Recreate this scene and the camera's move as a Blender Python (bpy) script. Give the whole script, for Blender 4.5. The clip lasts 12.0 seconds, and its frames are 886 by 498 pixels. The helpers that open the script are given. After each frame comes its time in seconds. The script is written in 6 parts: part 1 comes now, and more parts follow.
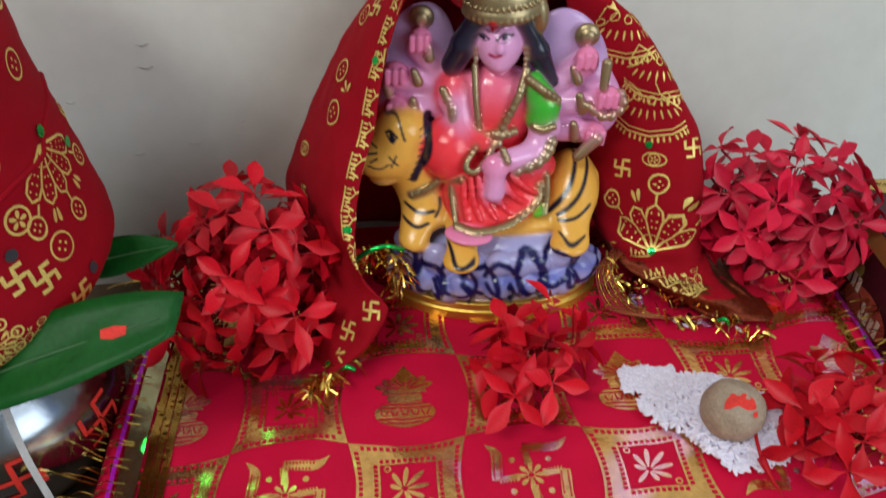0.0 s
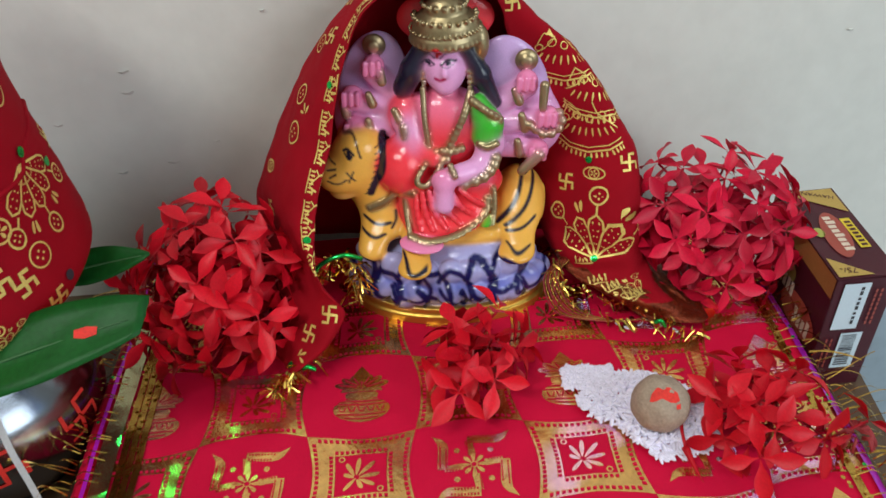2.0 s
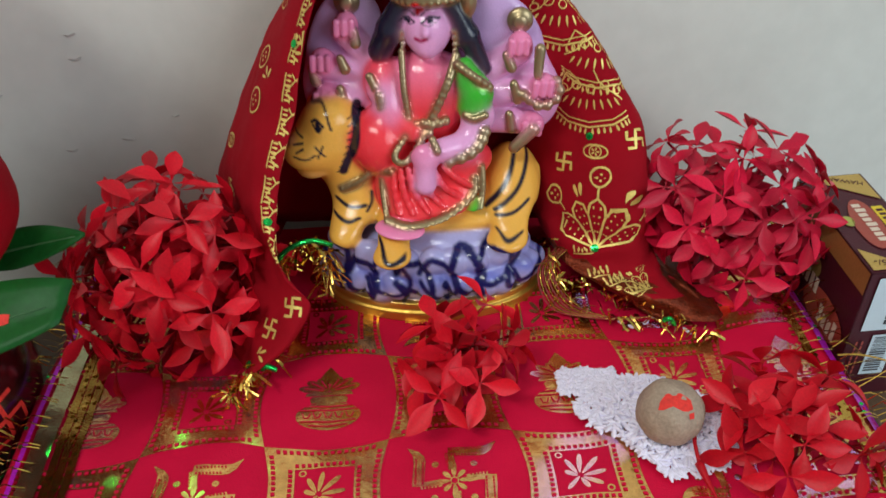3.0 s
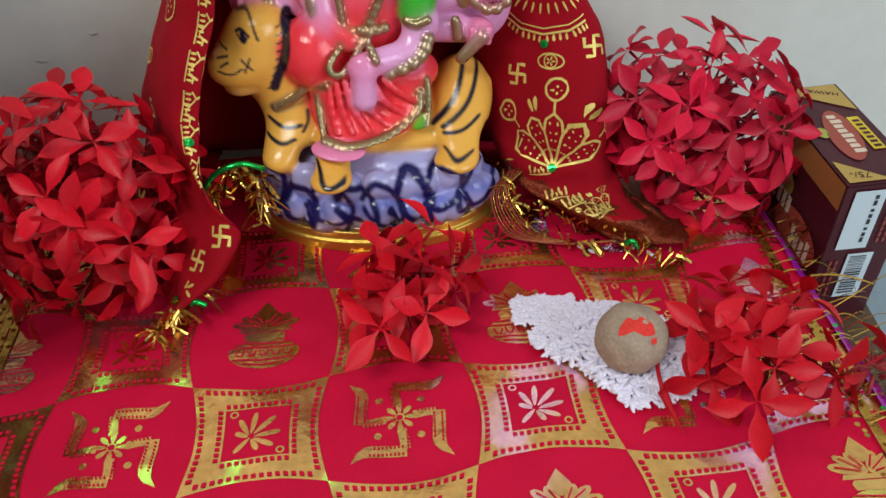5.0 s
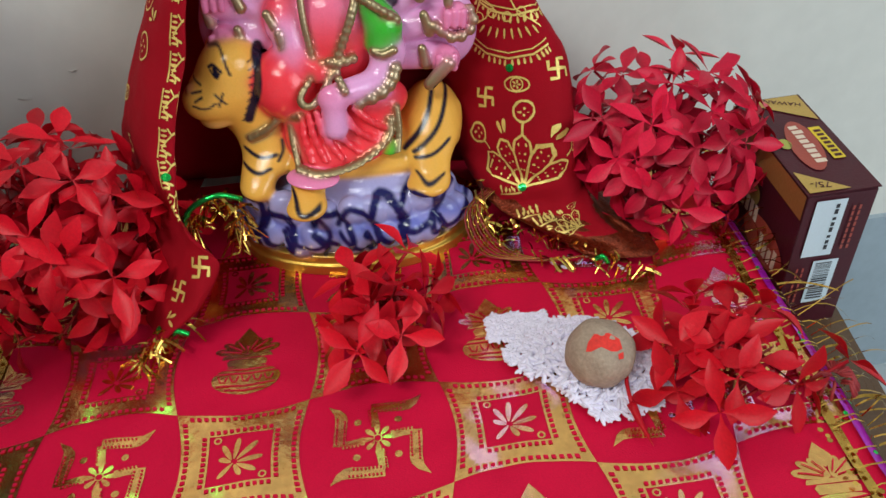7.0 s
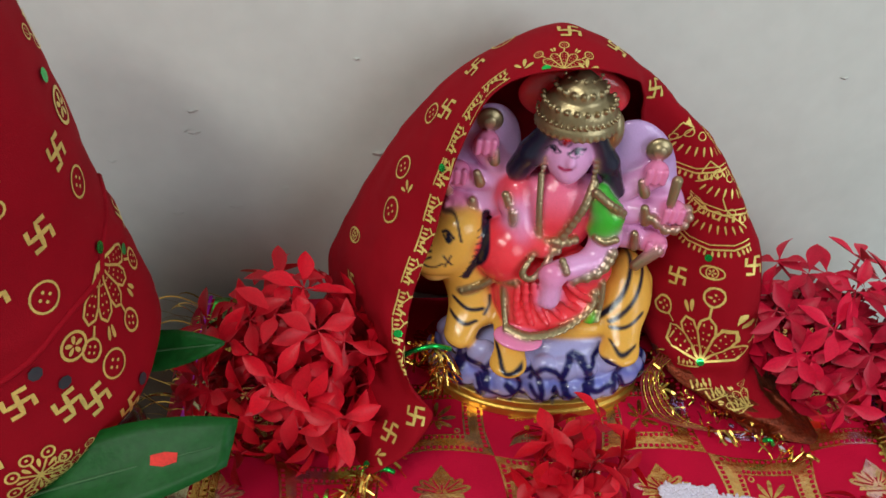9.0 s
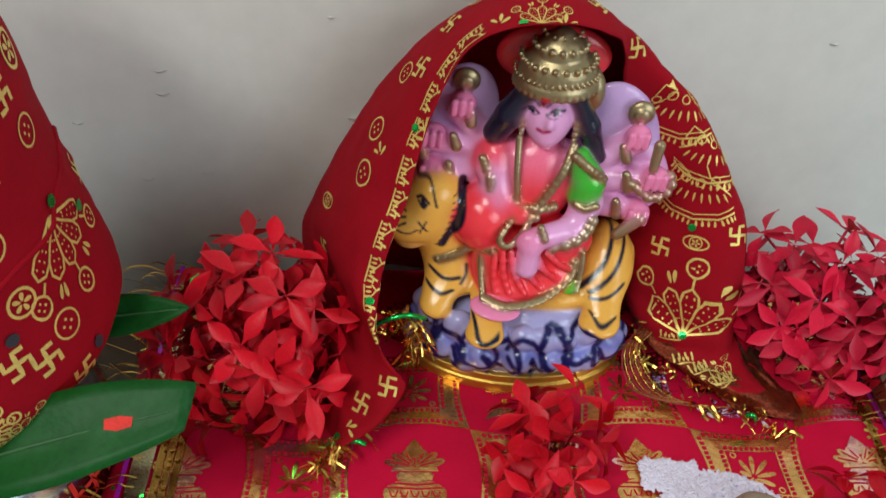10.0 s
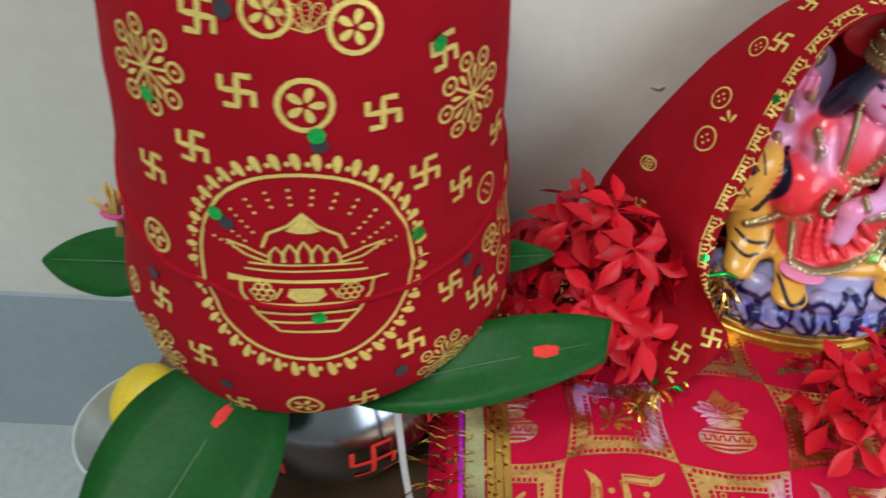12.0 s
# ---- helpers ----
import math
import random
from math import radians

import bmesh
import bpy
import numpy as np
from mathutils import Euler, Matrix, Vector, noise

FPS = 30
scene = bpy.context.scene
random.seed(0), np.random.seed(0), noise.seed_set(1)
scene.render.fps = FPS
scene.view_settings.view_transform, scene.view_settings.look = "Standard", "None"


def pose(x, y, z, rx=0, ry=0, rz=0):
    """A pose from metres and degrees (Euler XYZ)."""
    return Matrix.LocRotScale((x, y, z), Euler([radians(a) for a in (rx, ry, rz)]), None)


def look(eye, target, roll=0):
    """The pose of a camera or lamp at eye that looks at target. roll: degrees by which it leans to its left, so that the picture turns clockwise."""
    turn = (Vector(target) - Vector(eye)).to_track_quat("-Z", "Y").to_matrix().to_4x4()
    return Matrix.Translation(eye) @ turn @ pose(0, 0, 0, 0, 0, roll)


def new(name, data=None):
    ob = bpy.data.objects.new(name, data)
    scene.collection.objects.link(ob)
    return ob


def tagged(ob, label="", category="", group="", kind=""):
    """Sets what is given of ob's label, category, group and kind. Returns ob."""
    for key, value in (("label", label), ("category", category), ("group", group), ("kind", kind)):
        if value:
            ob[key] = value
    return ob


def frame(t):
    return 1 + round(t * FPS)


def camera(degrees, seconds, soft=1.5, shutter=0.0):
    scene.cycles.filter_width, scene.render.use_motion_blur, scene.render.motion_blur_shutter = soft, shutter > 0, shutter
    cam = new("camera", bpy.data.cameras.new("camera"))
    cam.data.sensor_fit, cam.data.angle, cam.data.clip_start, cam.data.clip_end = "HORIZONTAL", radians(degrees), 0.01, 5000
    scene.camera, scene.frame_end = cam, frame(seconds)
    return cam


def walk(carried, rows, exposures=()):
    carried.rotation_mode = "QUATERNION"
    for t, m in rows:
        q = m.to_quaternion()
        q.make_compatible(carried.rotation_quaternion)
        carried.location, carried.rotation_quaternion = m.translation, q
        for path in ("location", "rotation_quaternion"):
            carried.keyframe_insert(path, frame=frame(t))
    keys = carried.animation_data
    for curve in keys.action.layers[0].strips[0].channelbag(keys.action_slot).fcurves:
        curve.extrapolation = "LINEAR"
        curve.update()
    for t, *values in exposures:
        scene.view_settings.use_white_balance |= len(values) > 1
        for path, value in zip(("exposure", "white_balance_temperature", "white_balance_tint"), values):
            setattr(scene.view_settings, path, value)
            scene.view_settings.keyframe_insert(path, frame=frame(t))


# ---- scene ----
cam = camera(57.6, 12.0, soft=1.5, shutter=0.3)
PATH = [
    (0, (0.015, 0.035, 0.323), (-0.042, 1.574, -0.953), -2.3),
    (0.5, (0.025, 0.034, 0.321), (-0.04, 1.474, -1.066), -2.2),
    (1, (0.035, 0.011, 0.331), (-0.052, 1.453, -1.052), -2.6),
    (1.5, (0.045, -0.021, 0.352), (-0.049, 1.488, -0.957), -2.3),
    (2, (0.047, 0.006, 0.34), (-0.032, 1.571, -0.903), -3.2),
    (2.5, (0.049, 0.021, 0.326), (-0.024, 1.604, -0.894), -2.6),
    (3, (0.054, 0.041, 0.297), (-0.023, 1.62, -0.928), -2.6),
    (3.5, (0.055, 0.059, 0.265), (-0.001, 1.588, -1.023), -2.1),
    (3.7, (0.06, 0.064, 0.261), (0.014, 1.592, -1.028), -2.0),
    (5.3, (0.068, 0.057, 0.266), (0.049, 1.558, -1.056), -2.9),
    (5.5, (0.065, 0.061, 0.265), (0.047, 1.564, -1.053), -3.2),
    (6, (0.071, 0.064, 0.265), (0.05, 1.57, -1.052), -3.8),
    (6.5, (0.078, 0.06, 0.27), (0.056, 1.567, -1.045), -4.3),
    (7, (0.081, 0.055, 0.278), (0.055, 1.564, -1.033), -4.7),
    (7.5, (0.06, 0.057, 0.271), (0.024, 1.565, -1.042), -5.0),
    (7.7, (0.042, 0.06, 0.284), (0.005, 1.568, -1.03), -4.5),
    (9.3, (-0.021, 0.09, 0.371), (-0.037, 1.574, -0.969), 3.4),
    (9.5, (-0.013, 0.09, 0.366), (-0.024, 1.573, -0.975), 3.6),
    (10, (-0.009, 0.09, 0.35), (-0.021, 1.563, -1.003), 3.4),
    (10.5, (-0.016, 0.098, 0.33), (-0.028, 1.541, -1.055), 3.3),
    (11, (-0.019, 0.092, 0.333), (-0.035, 1.524, -1.063), 3.1),
    (11.5, (-0.098, 0.072, 0.346), (-0.113, 1.501, -1.053), 5.2),
    (12, (-0.163, 0.048, 0.355), (-0.227, 1.476, -1.044), 5.1),
]
walk(cam, [(t, look(eye, target, roll)) for t, eye, target, roll in PATH], [(0, 0.05), (0.5, 0.25), (1.5, 0.3), (2.5, 0.05), (3.5, 0.1), (5.5, 0.1), (6.5, 0.15), (7.5, 0.15), (9.5, 0.0), (10.5, 0.2), (12, 0.3)])

# ---- light: a window in the right-hand wall, an added fill lamp high left ----
world = bpy.data.worlds.new("sky")
scene.world = world
world.use_nodes = True
wn = world.node_tree
sky = wn.nodes.new("ShaderNodeTexSky")
sky.sky_type, sky.sun_disc = "NISHITA", False
sky.sun_elevation, sky.sun_rotation = radians(50), radians(200)
wn.links.new(sky.outputs[0], wn.nodes["Background"].inputs[0])
wn.nodes["Background"].inputs[1].default_value = 0.12


def area_lamp(name, eye, target, sx, sy, watts, color):
    data = bpy.data.lights.new(name, "AREA")
    data.shape, data.size, data.size_y, data.energy, data.color = "RECTANGLE", sx, sy, watts, color
    ob = new(name, data)
    ob.matrix_world = look(eye, target)
    return ob


area_lamp("window_daylight", (1.52, -1.05, 0.9), (0.0, 0.4, 0.1), 1.1, 1.2, 18.5, (0.83, 0.94, 1.0))
# unseen lamp, added to fill the altar from the upper left
area_lamp("left_fill", (-0.80, -0.90, 2.05), (-0.10, 0.35, 0.0), 1.1, 0.25, 25.0, (0.96, 1.0, 0.94))


# ---- materials ----
def mat(name, color, rough=0.6, metal=0.0, vary=0.15, scale=60.0, bump=0.1, fine=900.0, spec=0.5, sheen=0.0, island=0.0, obj=0.0, coat=0.0):
    m = bpy.data.materials.new(name)
    m.use_nodes = True
    nt = m.node_tree
    b = nt.nodes["Principled BSDF"]
    b.inputs["Roughness"].default_value, b.inputs["Metallic"].default_value = rough, metal
    b.inputs["Specular IOR Level"].default_value = spec
    b.inputs["Sheen Weight"].default_value = sheen
    b.inputs["Coat Weight"].default_value = coat
    co = nt.nodes.new("ShaderNodeTexCoord")
    n1, n2 = nt.nodes.new("ShaderNodeTexNoise"), nt.nodes.new("ShaderNodeTexNoise")
    n1.inputs["Scale"].default_value, n2.inputs["Scale"].default_value = scale, fine
    n1.inputs["Detail"].default_value = 5.0
    for n in (n1, n2):
        nt.links.new(co.outputs["Object"], n.inputs["Vector"])
    add = nt.nodes.new("ShaderNodeMath")
    add.operation = "ADD"
    nt.links.new(n1.outputs["Fac"], add.inputs[0])
    nt.links.new(n2.outputs["Fac"], add.inputs[1])
    rng = nt.nodes.new("ShaderNodeMapRange")
    rng.inputs["From Min"].default_value, rng.inputs["From Max"].default_value = 0.6, 1.4
    rng.inputs["To Min"].default_value, rng.inputs["To Max"].default_value = 1.0 - vary, 1.0 + vary
    nt.links.new(add.outputs[0], rng.inputs["Value"])
    last = rng.outputs[0]
    for amount, kind, socket in ((island, "ShaderNodeNewGeometry", "Random Per Island"), (obj, "ShaderNodeObjectInfo", "Random")):
        if amount:
            src, r2, mul = nt.nodes.new(kind), nt.nodes.new("ShaderNodeMapRange"), nt.nodes.new("ShaderNodeMath")
            r2.inputs["To Min"].default_value, r2.inputs["To Max"].default_value = 1.0 - amount, 1.0 + amount
            nt.links.new(src.outputs[socket], r2.inputs["Value"])
            mul.operation = "MULTIPLY"
            nt.links.new(last, mul.inputs[0])
            nt.links.new(r2.outputs[0], mul.inputs[1])
            last = mul.outputs[0]
    hue = nt.nodes.new("ShaderNodeHueSaturation")
    hue.inputs["Color"].default_value = (*color, 1.0)
    nt.links.new(last, hue.inputs["Value"])
    nt.links.new(hue.outputs[0], b.inputs["Base Color"])
    if bump:
        bp = nt.nodes.new("ShaderNodeBump")
        bp.inputs["Strength"].default_value, bp.inputs["Distance"].default_value = bump, 0.001
        nt.links.new(add.outputs[0], bp.inputs["Height"])
        nt.links.new(bp.outputs[0], b.inputs["Normal"])
    return m




def prism(m, amount, patch, tint=(0.03, 1.0, 0.12), facet=(0.0, -0.62, 0.0)):
    """Embossed rainbow foil: patches of fine grooves throw a coloured glint from tilted facets."""
    nt = m.node_tree
    out = nt.nodes["Material Output"]
    below = out.inputs["Surface"].links[0].from_socket
    geo, tilt, unit = nt.nodes.new("ShaderNodeNewGeometry"), nt.nodes.new("ShaderNodeVectorMath"), nt.nodes.new("ShaderNodeVectorMath")
    unit.operation = "NORMALIZE"
    tilt.inputs[1].default_value = facet
    nt.links.new(geo.outputs["Normal"], tilt.inputs[0])
    nt.links.new(tilt.outputs[0], unit.inputs[0])
    gl = nt.nodes.new("ShaderNodeBsdfAnisotropic")
    gl.inputs["Color"].default_value, gl.inputs["Roughness"].default_value = (*tint, 1.0), 0.10
    nt.links.new(unit.outputs[0], gl.inputs["Normal"])
    no, rg, mix = nt.nodes.new("ShaderNodeTexNoise"), nt.nodes.new("ShaderNodeMapRange"), nt.nodes.new("ShaderNodeMixShader")
    no.inputs["Scale"].default_value = patch
    nt.links.new(nt.nodes["Texture Coordinate"].outputs["Object"], no.inputs["Vector"])
    rg.inputs["From Min"].default_value, rg.inputs["From Max"].default_value = 0.53, 0.66
    rg.inputs["To Max"].default_value = amount
    nt.links.new(no.outputs["Fac"], rg.inputs["Value"])
    nt.links.new(rg.outputs[0], mix.inputs[0])
    nt.links.new(below, mix.inputs[1])
    nt.links.new(gl.outputs[0], mix.inputs[2])
    nt.links.new(mix.outputs[0], out.inputs["Surface"])


WALL = mat("wall_paint", (0.72, 0.71, 0.67), 0.55, vary=0.05, scale=14.0, bump=0.35, fine=70.0)
DADO = mat("dado_paint", (0.33, 0.40, 0.46), 0.4, vary=0.08, scale=9.0, bump=0.2, fine=120.0)
FLOOR = mat("floor_cement", (0.42, 0.47, 0.50), 0.5, vary=0.12, scale=8.0, bump=0.2, fine=150.0)
WOOD = mat("dark_wood", (0.10, 0.055, 0.03), 0.5, vary=0.3, scale=30.0)
SATIN = mat("red_satin", (0.63, 0.006, 0.046), 0.5, vary=0.12, scale=25.0, bump=0.25, fine=1600.0, spec=0.10)
FOIL = mat("gold_foil", (0.88, 0.50, 0.17), 0.26, metal=1.0, vary=0.22, scale=45.0, bump=0.34, fine=260.0)
VEIL = mat("red_net", (0.33, 0.003, 0.012), 0.8, vary=0.15, scale=40.0, bump=0.4, fine=2200.0, spec=0.12)
PRINT = mat("gold_print", (0.80, 0.60, 0.17), 0.45, metal=0.35, vary=0.2, scale=200.0)
PETAL = mat("red_petal", (0.50, 0.004, 0.015), 0.42, vary=0.15, scale=120.0, bump=0.1, spec=0.25, island=0.2, obj=0.25)
PETALP = mat("pinkish_petal", (0.50, 0.006, 0.034), 0.42, vary=0.15, scale=120.0, bump=0.1, spec=0.25, island=0.2, obj=0.25)
STALK = mat("flower_stalk", (0.33, 0.025, 0.03), 0.6)
LEAF = mat("green_leaf", (0.006, 0.078, 0.012), 0.45, vary=0.25, scale=45.0, bump=0.12, fine=400.0, spec=0.2)
LEAFB = mat("leaf_rib", (0.05, 0.14, 0.05), 0.6, vary=0.15)
TILAK = mat("vermilion_paste", (0.75, 0.03, 0.02), 0.7, vary=0.2, scale=300.0)
SHADELACE = mat("shaded_gold_lace", (0.22, 0.035, 0.012), 0.34, metal=0.7, vary=0.6, scale=220.0, bump=0.8, fine=900.0)
TINSEL = mat("gold_tinsel", (0.66, 0.40, 0.09), 0.22, metal=1.0, vary=0.2, island=0.35)
SEQG = mat("green_sequin", (0.02, 0.55, 0.10), 0.2, metal=0.8, vary=0.3, scale=300.0)
GREENGOLD = mat("green_gold_ribbon", (0.62, 0.60, 0.34), 0.25, metal=1.0, vary=0.3, scale=70.0)
prism(FOIL, 0.045, 38.0, (0.10, 1.0, 0.10))
prism(FOIL, 0.075, 17.0, (0.85, 0.45, 1.0), (0.34, -1.10, 0.0))
prism(GREENGOLD, 0.55, 24.0)
SEQP = mat("magenta_ribbon", (0.62, 0.02, 0.66), 0.3, metal=0.4, vary=0.3, scale=300.0)
RICE = mat("rice", (0.85, 0.80, 0.97), 0.45, vary=0.06, island=0.08)
CLAY = mat("betel_nut", (0.38, 0.29, 0.22), 0.75, vary=0.25, scale=160.0, bump=0.5, fine=700.0)
CARD = mat("maroon_card", (0.065, 0.008, 0.016), 0.36, vary=0.1, spec=0.3)
CARDG = mat("gold_card", (0.55, 0.36, 0.09), 0.35, metal=0.3, vary=0.1)
PAPER = mat("pale_label", (0.62, 0.74, 0.82), 0.5, vary=0.04)
INK = mat("dark_ink", (0.03, 0.03, 0.04), 0.6, vary=0.05)
CREAM = mat("cream_print", (0.75, 0.62, 0.50), 0.5, vary=0.05)
REDCARD = mat("brick_red_print", (0.36, 0.06, 0.04), 0.4, vary=0.08)
STEEL = mat("steel", (0.27, 0.29, 0.33), 0.20, metal=1.0, vary=0.10, bump=0.05)
PLASTIC = mat("milky_plastic", (0.50, 0.56, 0.62), 0.25, vary=0.03)
YELLOW = mat("yellow_skin", (0.75, 0.55, 0.03), 0.5, vary=0.2)
BUD = mat("dried_bud", (0.62, 0.45, 0.16), 0.7, vary=0.25)
THREAD = mat("pink_thread", (0.70, 0.06, 0.30), 0.7)
WHITE = mat("white_thread", (0.52, 0.52, 0.54), 0.8)
FRAME = mat("window_paint", (0.7, 0.7, 0.68), 0.5)


# ---- building helpers ----
def thing(name, base, label, category, group="", kind=""):
    ob = new(name)
    ob.location = base
    ob.empty_display_size = 0.02
    return tagged(ob, label, category, group, kind)


def base_of(ob):
    while ob.parent:
        ob = ob.parent
    return Vector(ob.location)


def part(name, bm, material, parent=None, label="", smooth=True):
    me = bpy.data.meshes.new(name)
    if parent:
        bm.transform(Matrix.Translation(-base_of(parent)))
    bm.normal_update()
    bm.to_mesh(me)
    bm.free()
    for m in material if isinstance(material, (list, tuple)) else (material,):
        me.materials.append(m)
    if smooth:
        me.polygons.foreach_set("use_smooth", [True] * len(me.polygons))
    ob = new(name, me)
    if parent:
        ob.parent = parent
    if label:
        ob["label"] = label
    return ob


def box_bm(lo, hi, bevel=0.0, bm=None):
    bm = bm or bmesh.new()
    lo, hi = Vector(lo), Vector(hi)
    r = bmesh.ops.create_cube(bm, size=1.0, matrix=Matrix.Translation((lo + hi) / 2) @ Matrix.Diagonal((*(hi - lo), 1)))
    if bevel:
        es = list({e for v in r["verts"] for e in v.link_edges})
        bmesh.ops.bevel(bm, geom=es, offset=bevel, segments=2, affect="EDGES")
    return bm


def slab(name, lo, hi, material, bevel=0.0, m=None, kind="structure", label="", category=""):
    bm = box_bm(lo, hi, bevel)
    if m:
        bm.transform(m)
    return tagged(part(name, bm, material, smooth=False), label, category, kind=kind)


def lathe(profile, seg=48, bm=None, centre=(0, 0), wob=None):
    bm = bm or bmesh.new()
    rings = []
    for r, z in profile:
        ring = []
        for k in range(seg):
            a = 2 * math.pi * k / seg
            rr = r * (wob(a, z) if wob else 1.0)
            ring.append(bm.verts.new((centre[0] + rr * math.sin(a), centre[1] - rr * math.cos(a), z)))
        rings.append(ring)
    for a, b in zip(rings, rings[1:]):
        for k in range(seg):
            bm.faces.new((a[k], a[(k + 1) % seg], b[(k + 1) % seg], b[k]))
    return bm


def spline(pts, n):
    """n + 1 points along a smooth curve through pts."""
    P = [Vector(p) for p in pts]
    P = [2 * P[0] - P[1]] + P + [2 * P[-1] - P[-2]]
    out = []
    for k in range(n + 1):
        f = k / n * (len(P) - 3)
        i = min(int(f), len(P) - 4)
        u = f - i
        a, b, c, d = P[i:i + 4]
        out.append(0.5 * (2 * b + (c - a) * u + (2 * a - 5 * b + 4 * c - d) * u * u + (3 * b - a - 3 * c + d) * u ** 3))
    return out


def tube(bm, pts, radius, seg=6, taper=0.0):
    rings = []
    for i, p in enumerate(pts):
        d = (pts[min(i + 1, len(pts) - 1)] - pts[max(i - 1, 0)]).normalized()
        q = d.to_track_quat("Z", "Y").to_matrix()
        r = radius * (1 - taper * i / (len(pts) - 1))
        rings.append([bm.verts.new(p + q @ Vector((r * math.cos(2 * math.pi * k / seg), r * math.sin(2 * math.pi * k / seg), 0))) for k in range(seg)])
    for a, b in zip(rings, rings[1:]):
        for k in range(seg):
            bm.faces.new((a[k], a[(k + 1) % seg], b[(k + 1) % seg], b[k]))
    bm.faces.new(rings[0][::-1])
    bm.faces.new(rings[-1])


def strip(bm, pts, width, side):
    """A flat band along pts, turned to the side vector."""
    row = []
    for p in pts:
        row.append((bm.verts.new(p - side * width / 2), bm.verts.new(p + side * width / 2)))
    for a, b in zip(row, row[1:]):
        bm.faces.new((a[0], a[1], b[1], b[0]))


# ---- printed motifs: flat shapes laid on a surface by proj(x, y) ----
def islands(bm):
    """The loose pieces of a mesh, each as a mesh of its own."""
    left, out = set(bm.verts), []
    for seed in list(bm.verts):
        if seed not in left:
            continue
        stack, faces, seen = [seed], [], set()
        left.discard(seed)
        while stack:
            v = stack.pop()
            for f in v.link_faces:
                if f not in seen:
                    seen.add(f)
                    faces.append(f)
                    for o in f.verts:
                        if o in left:
                            left.discard(o)
                            stack.append(o)
        one, twin = bmesh.new(), {}
        for f in faces:
            for v in f.verts:
                if v not in twin:
                    twin[v] = one.verts.new(v.co)
            one.faces.new([twin[v] for v in f.verts])
        out.append(one)
    bm.free()
    return out


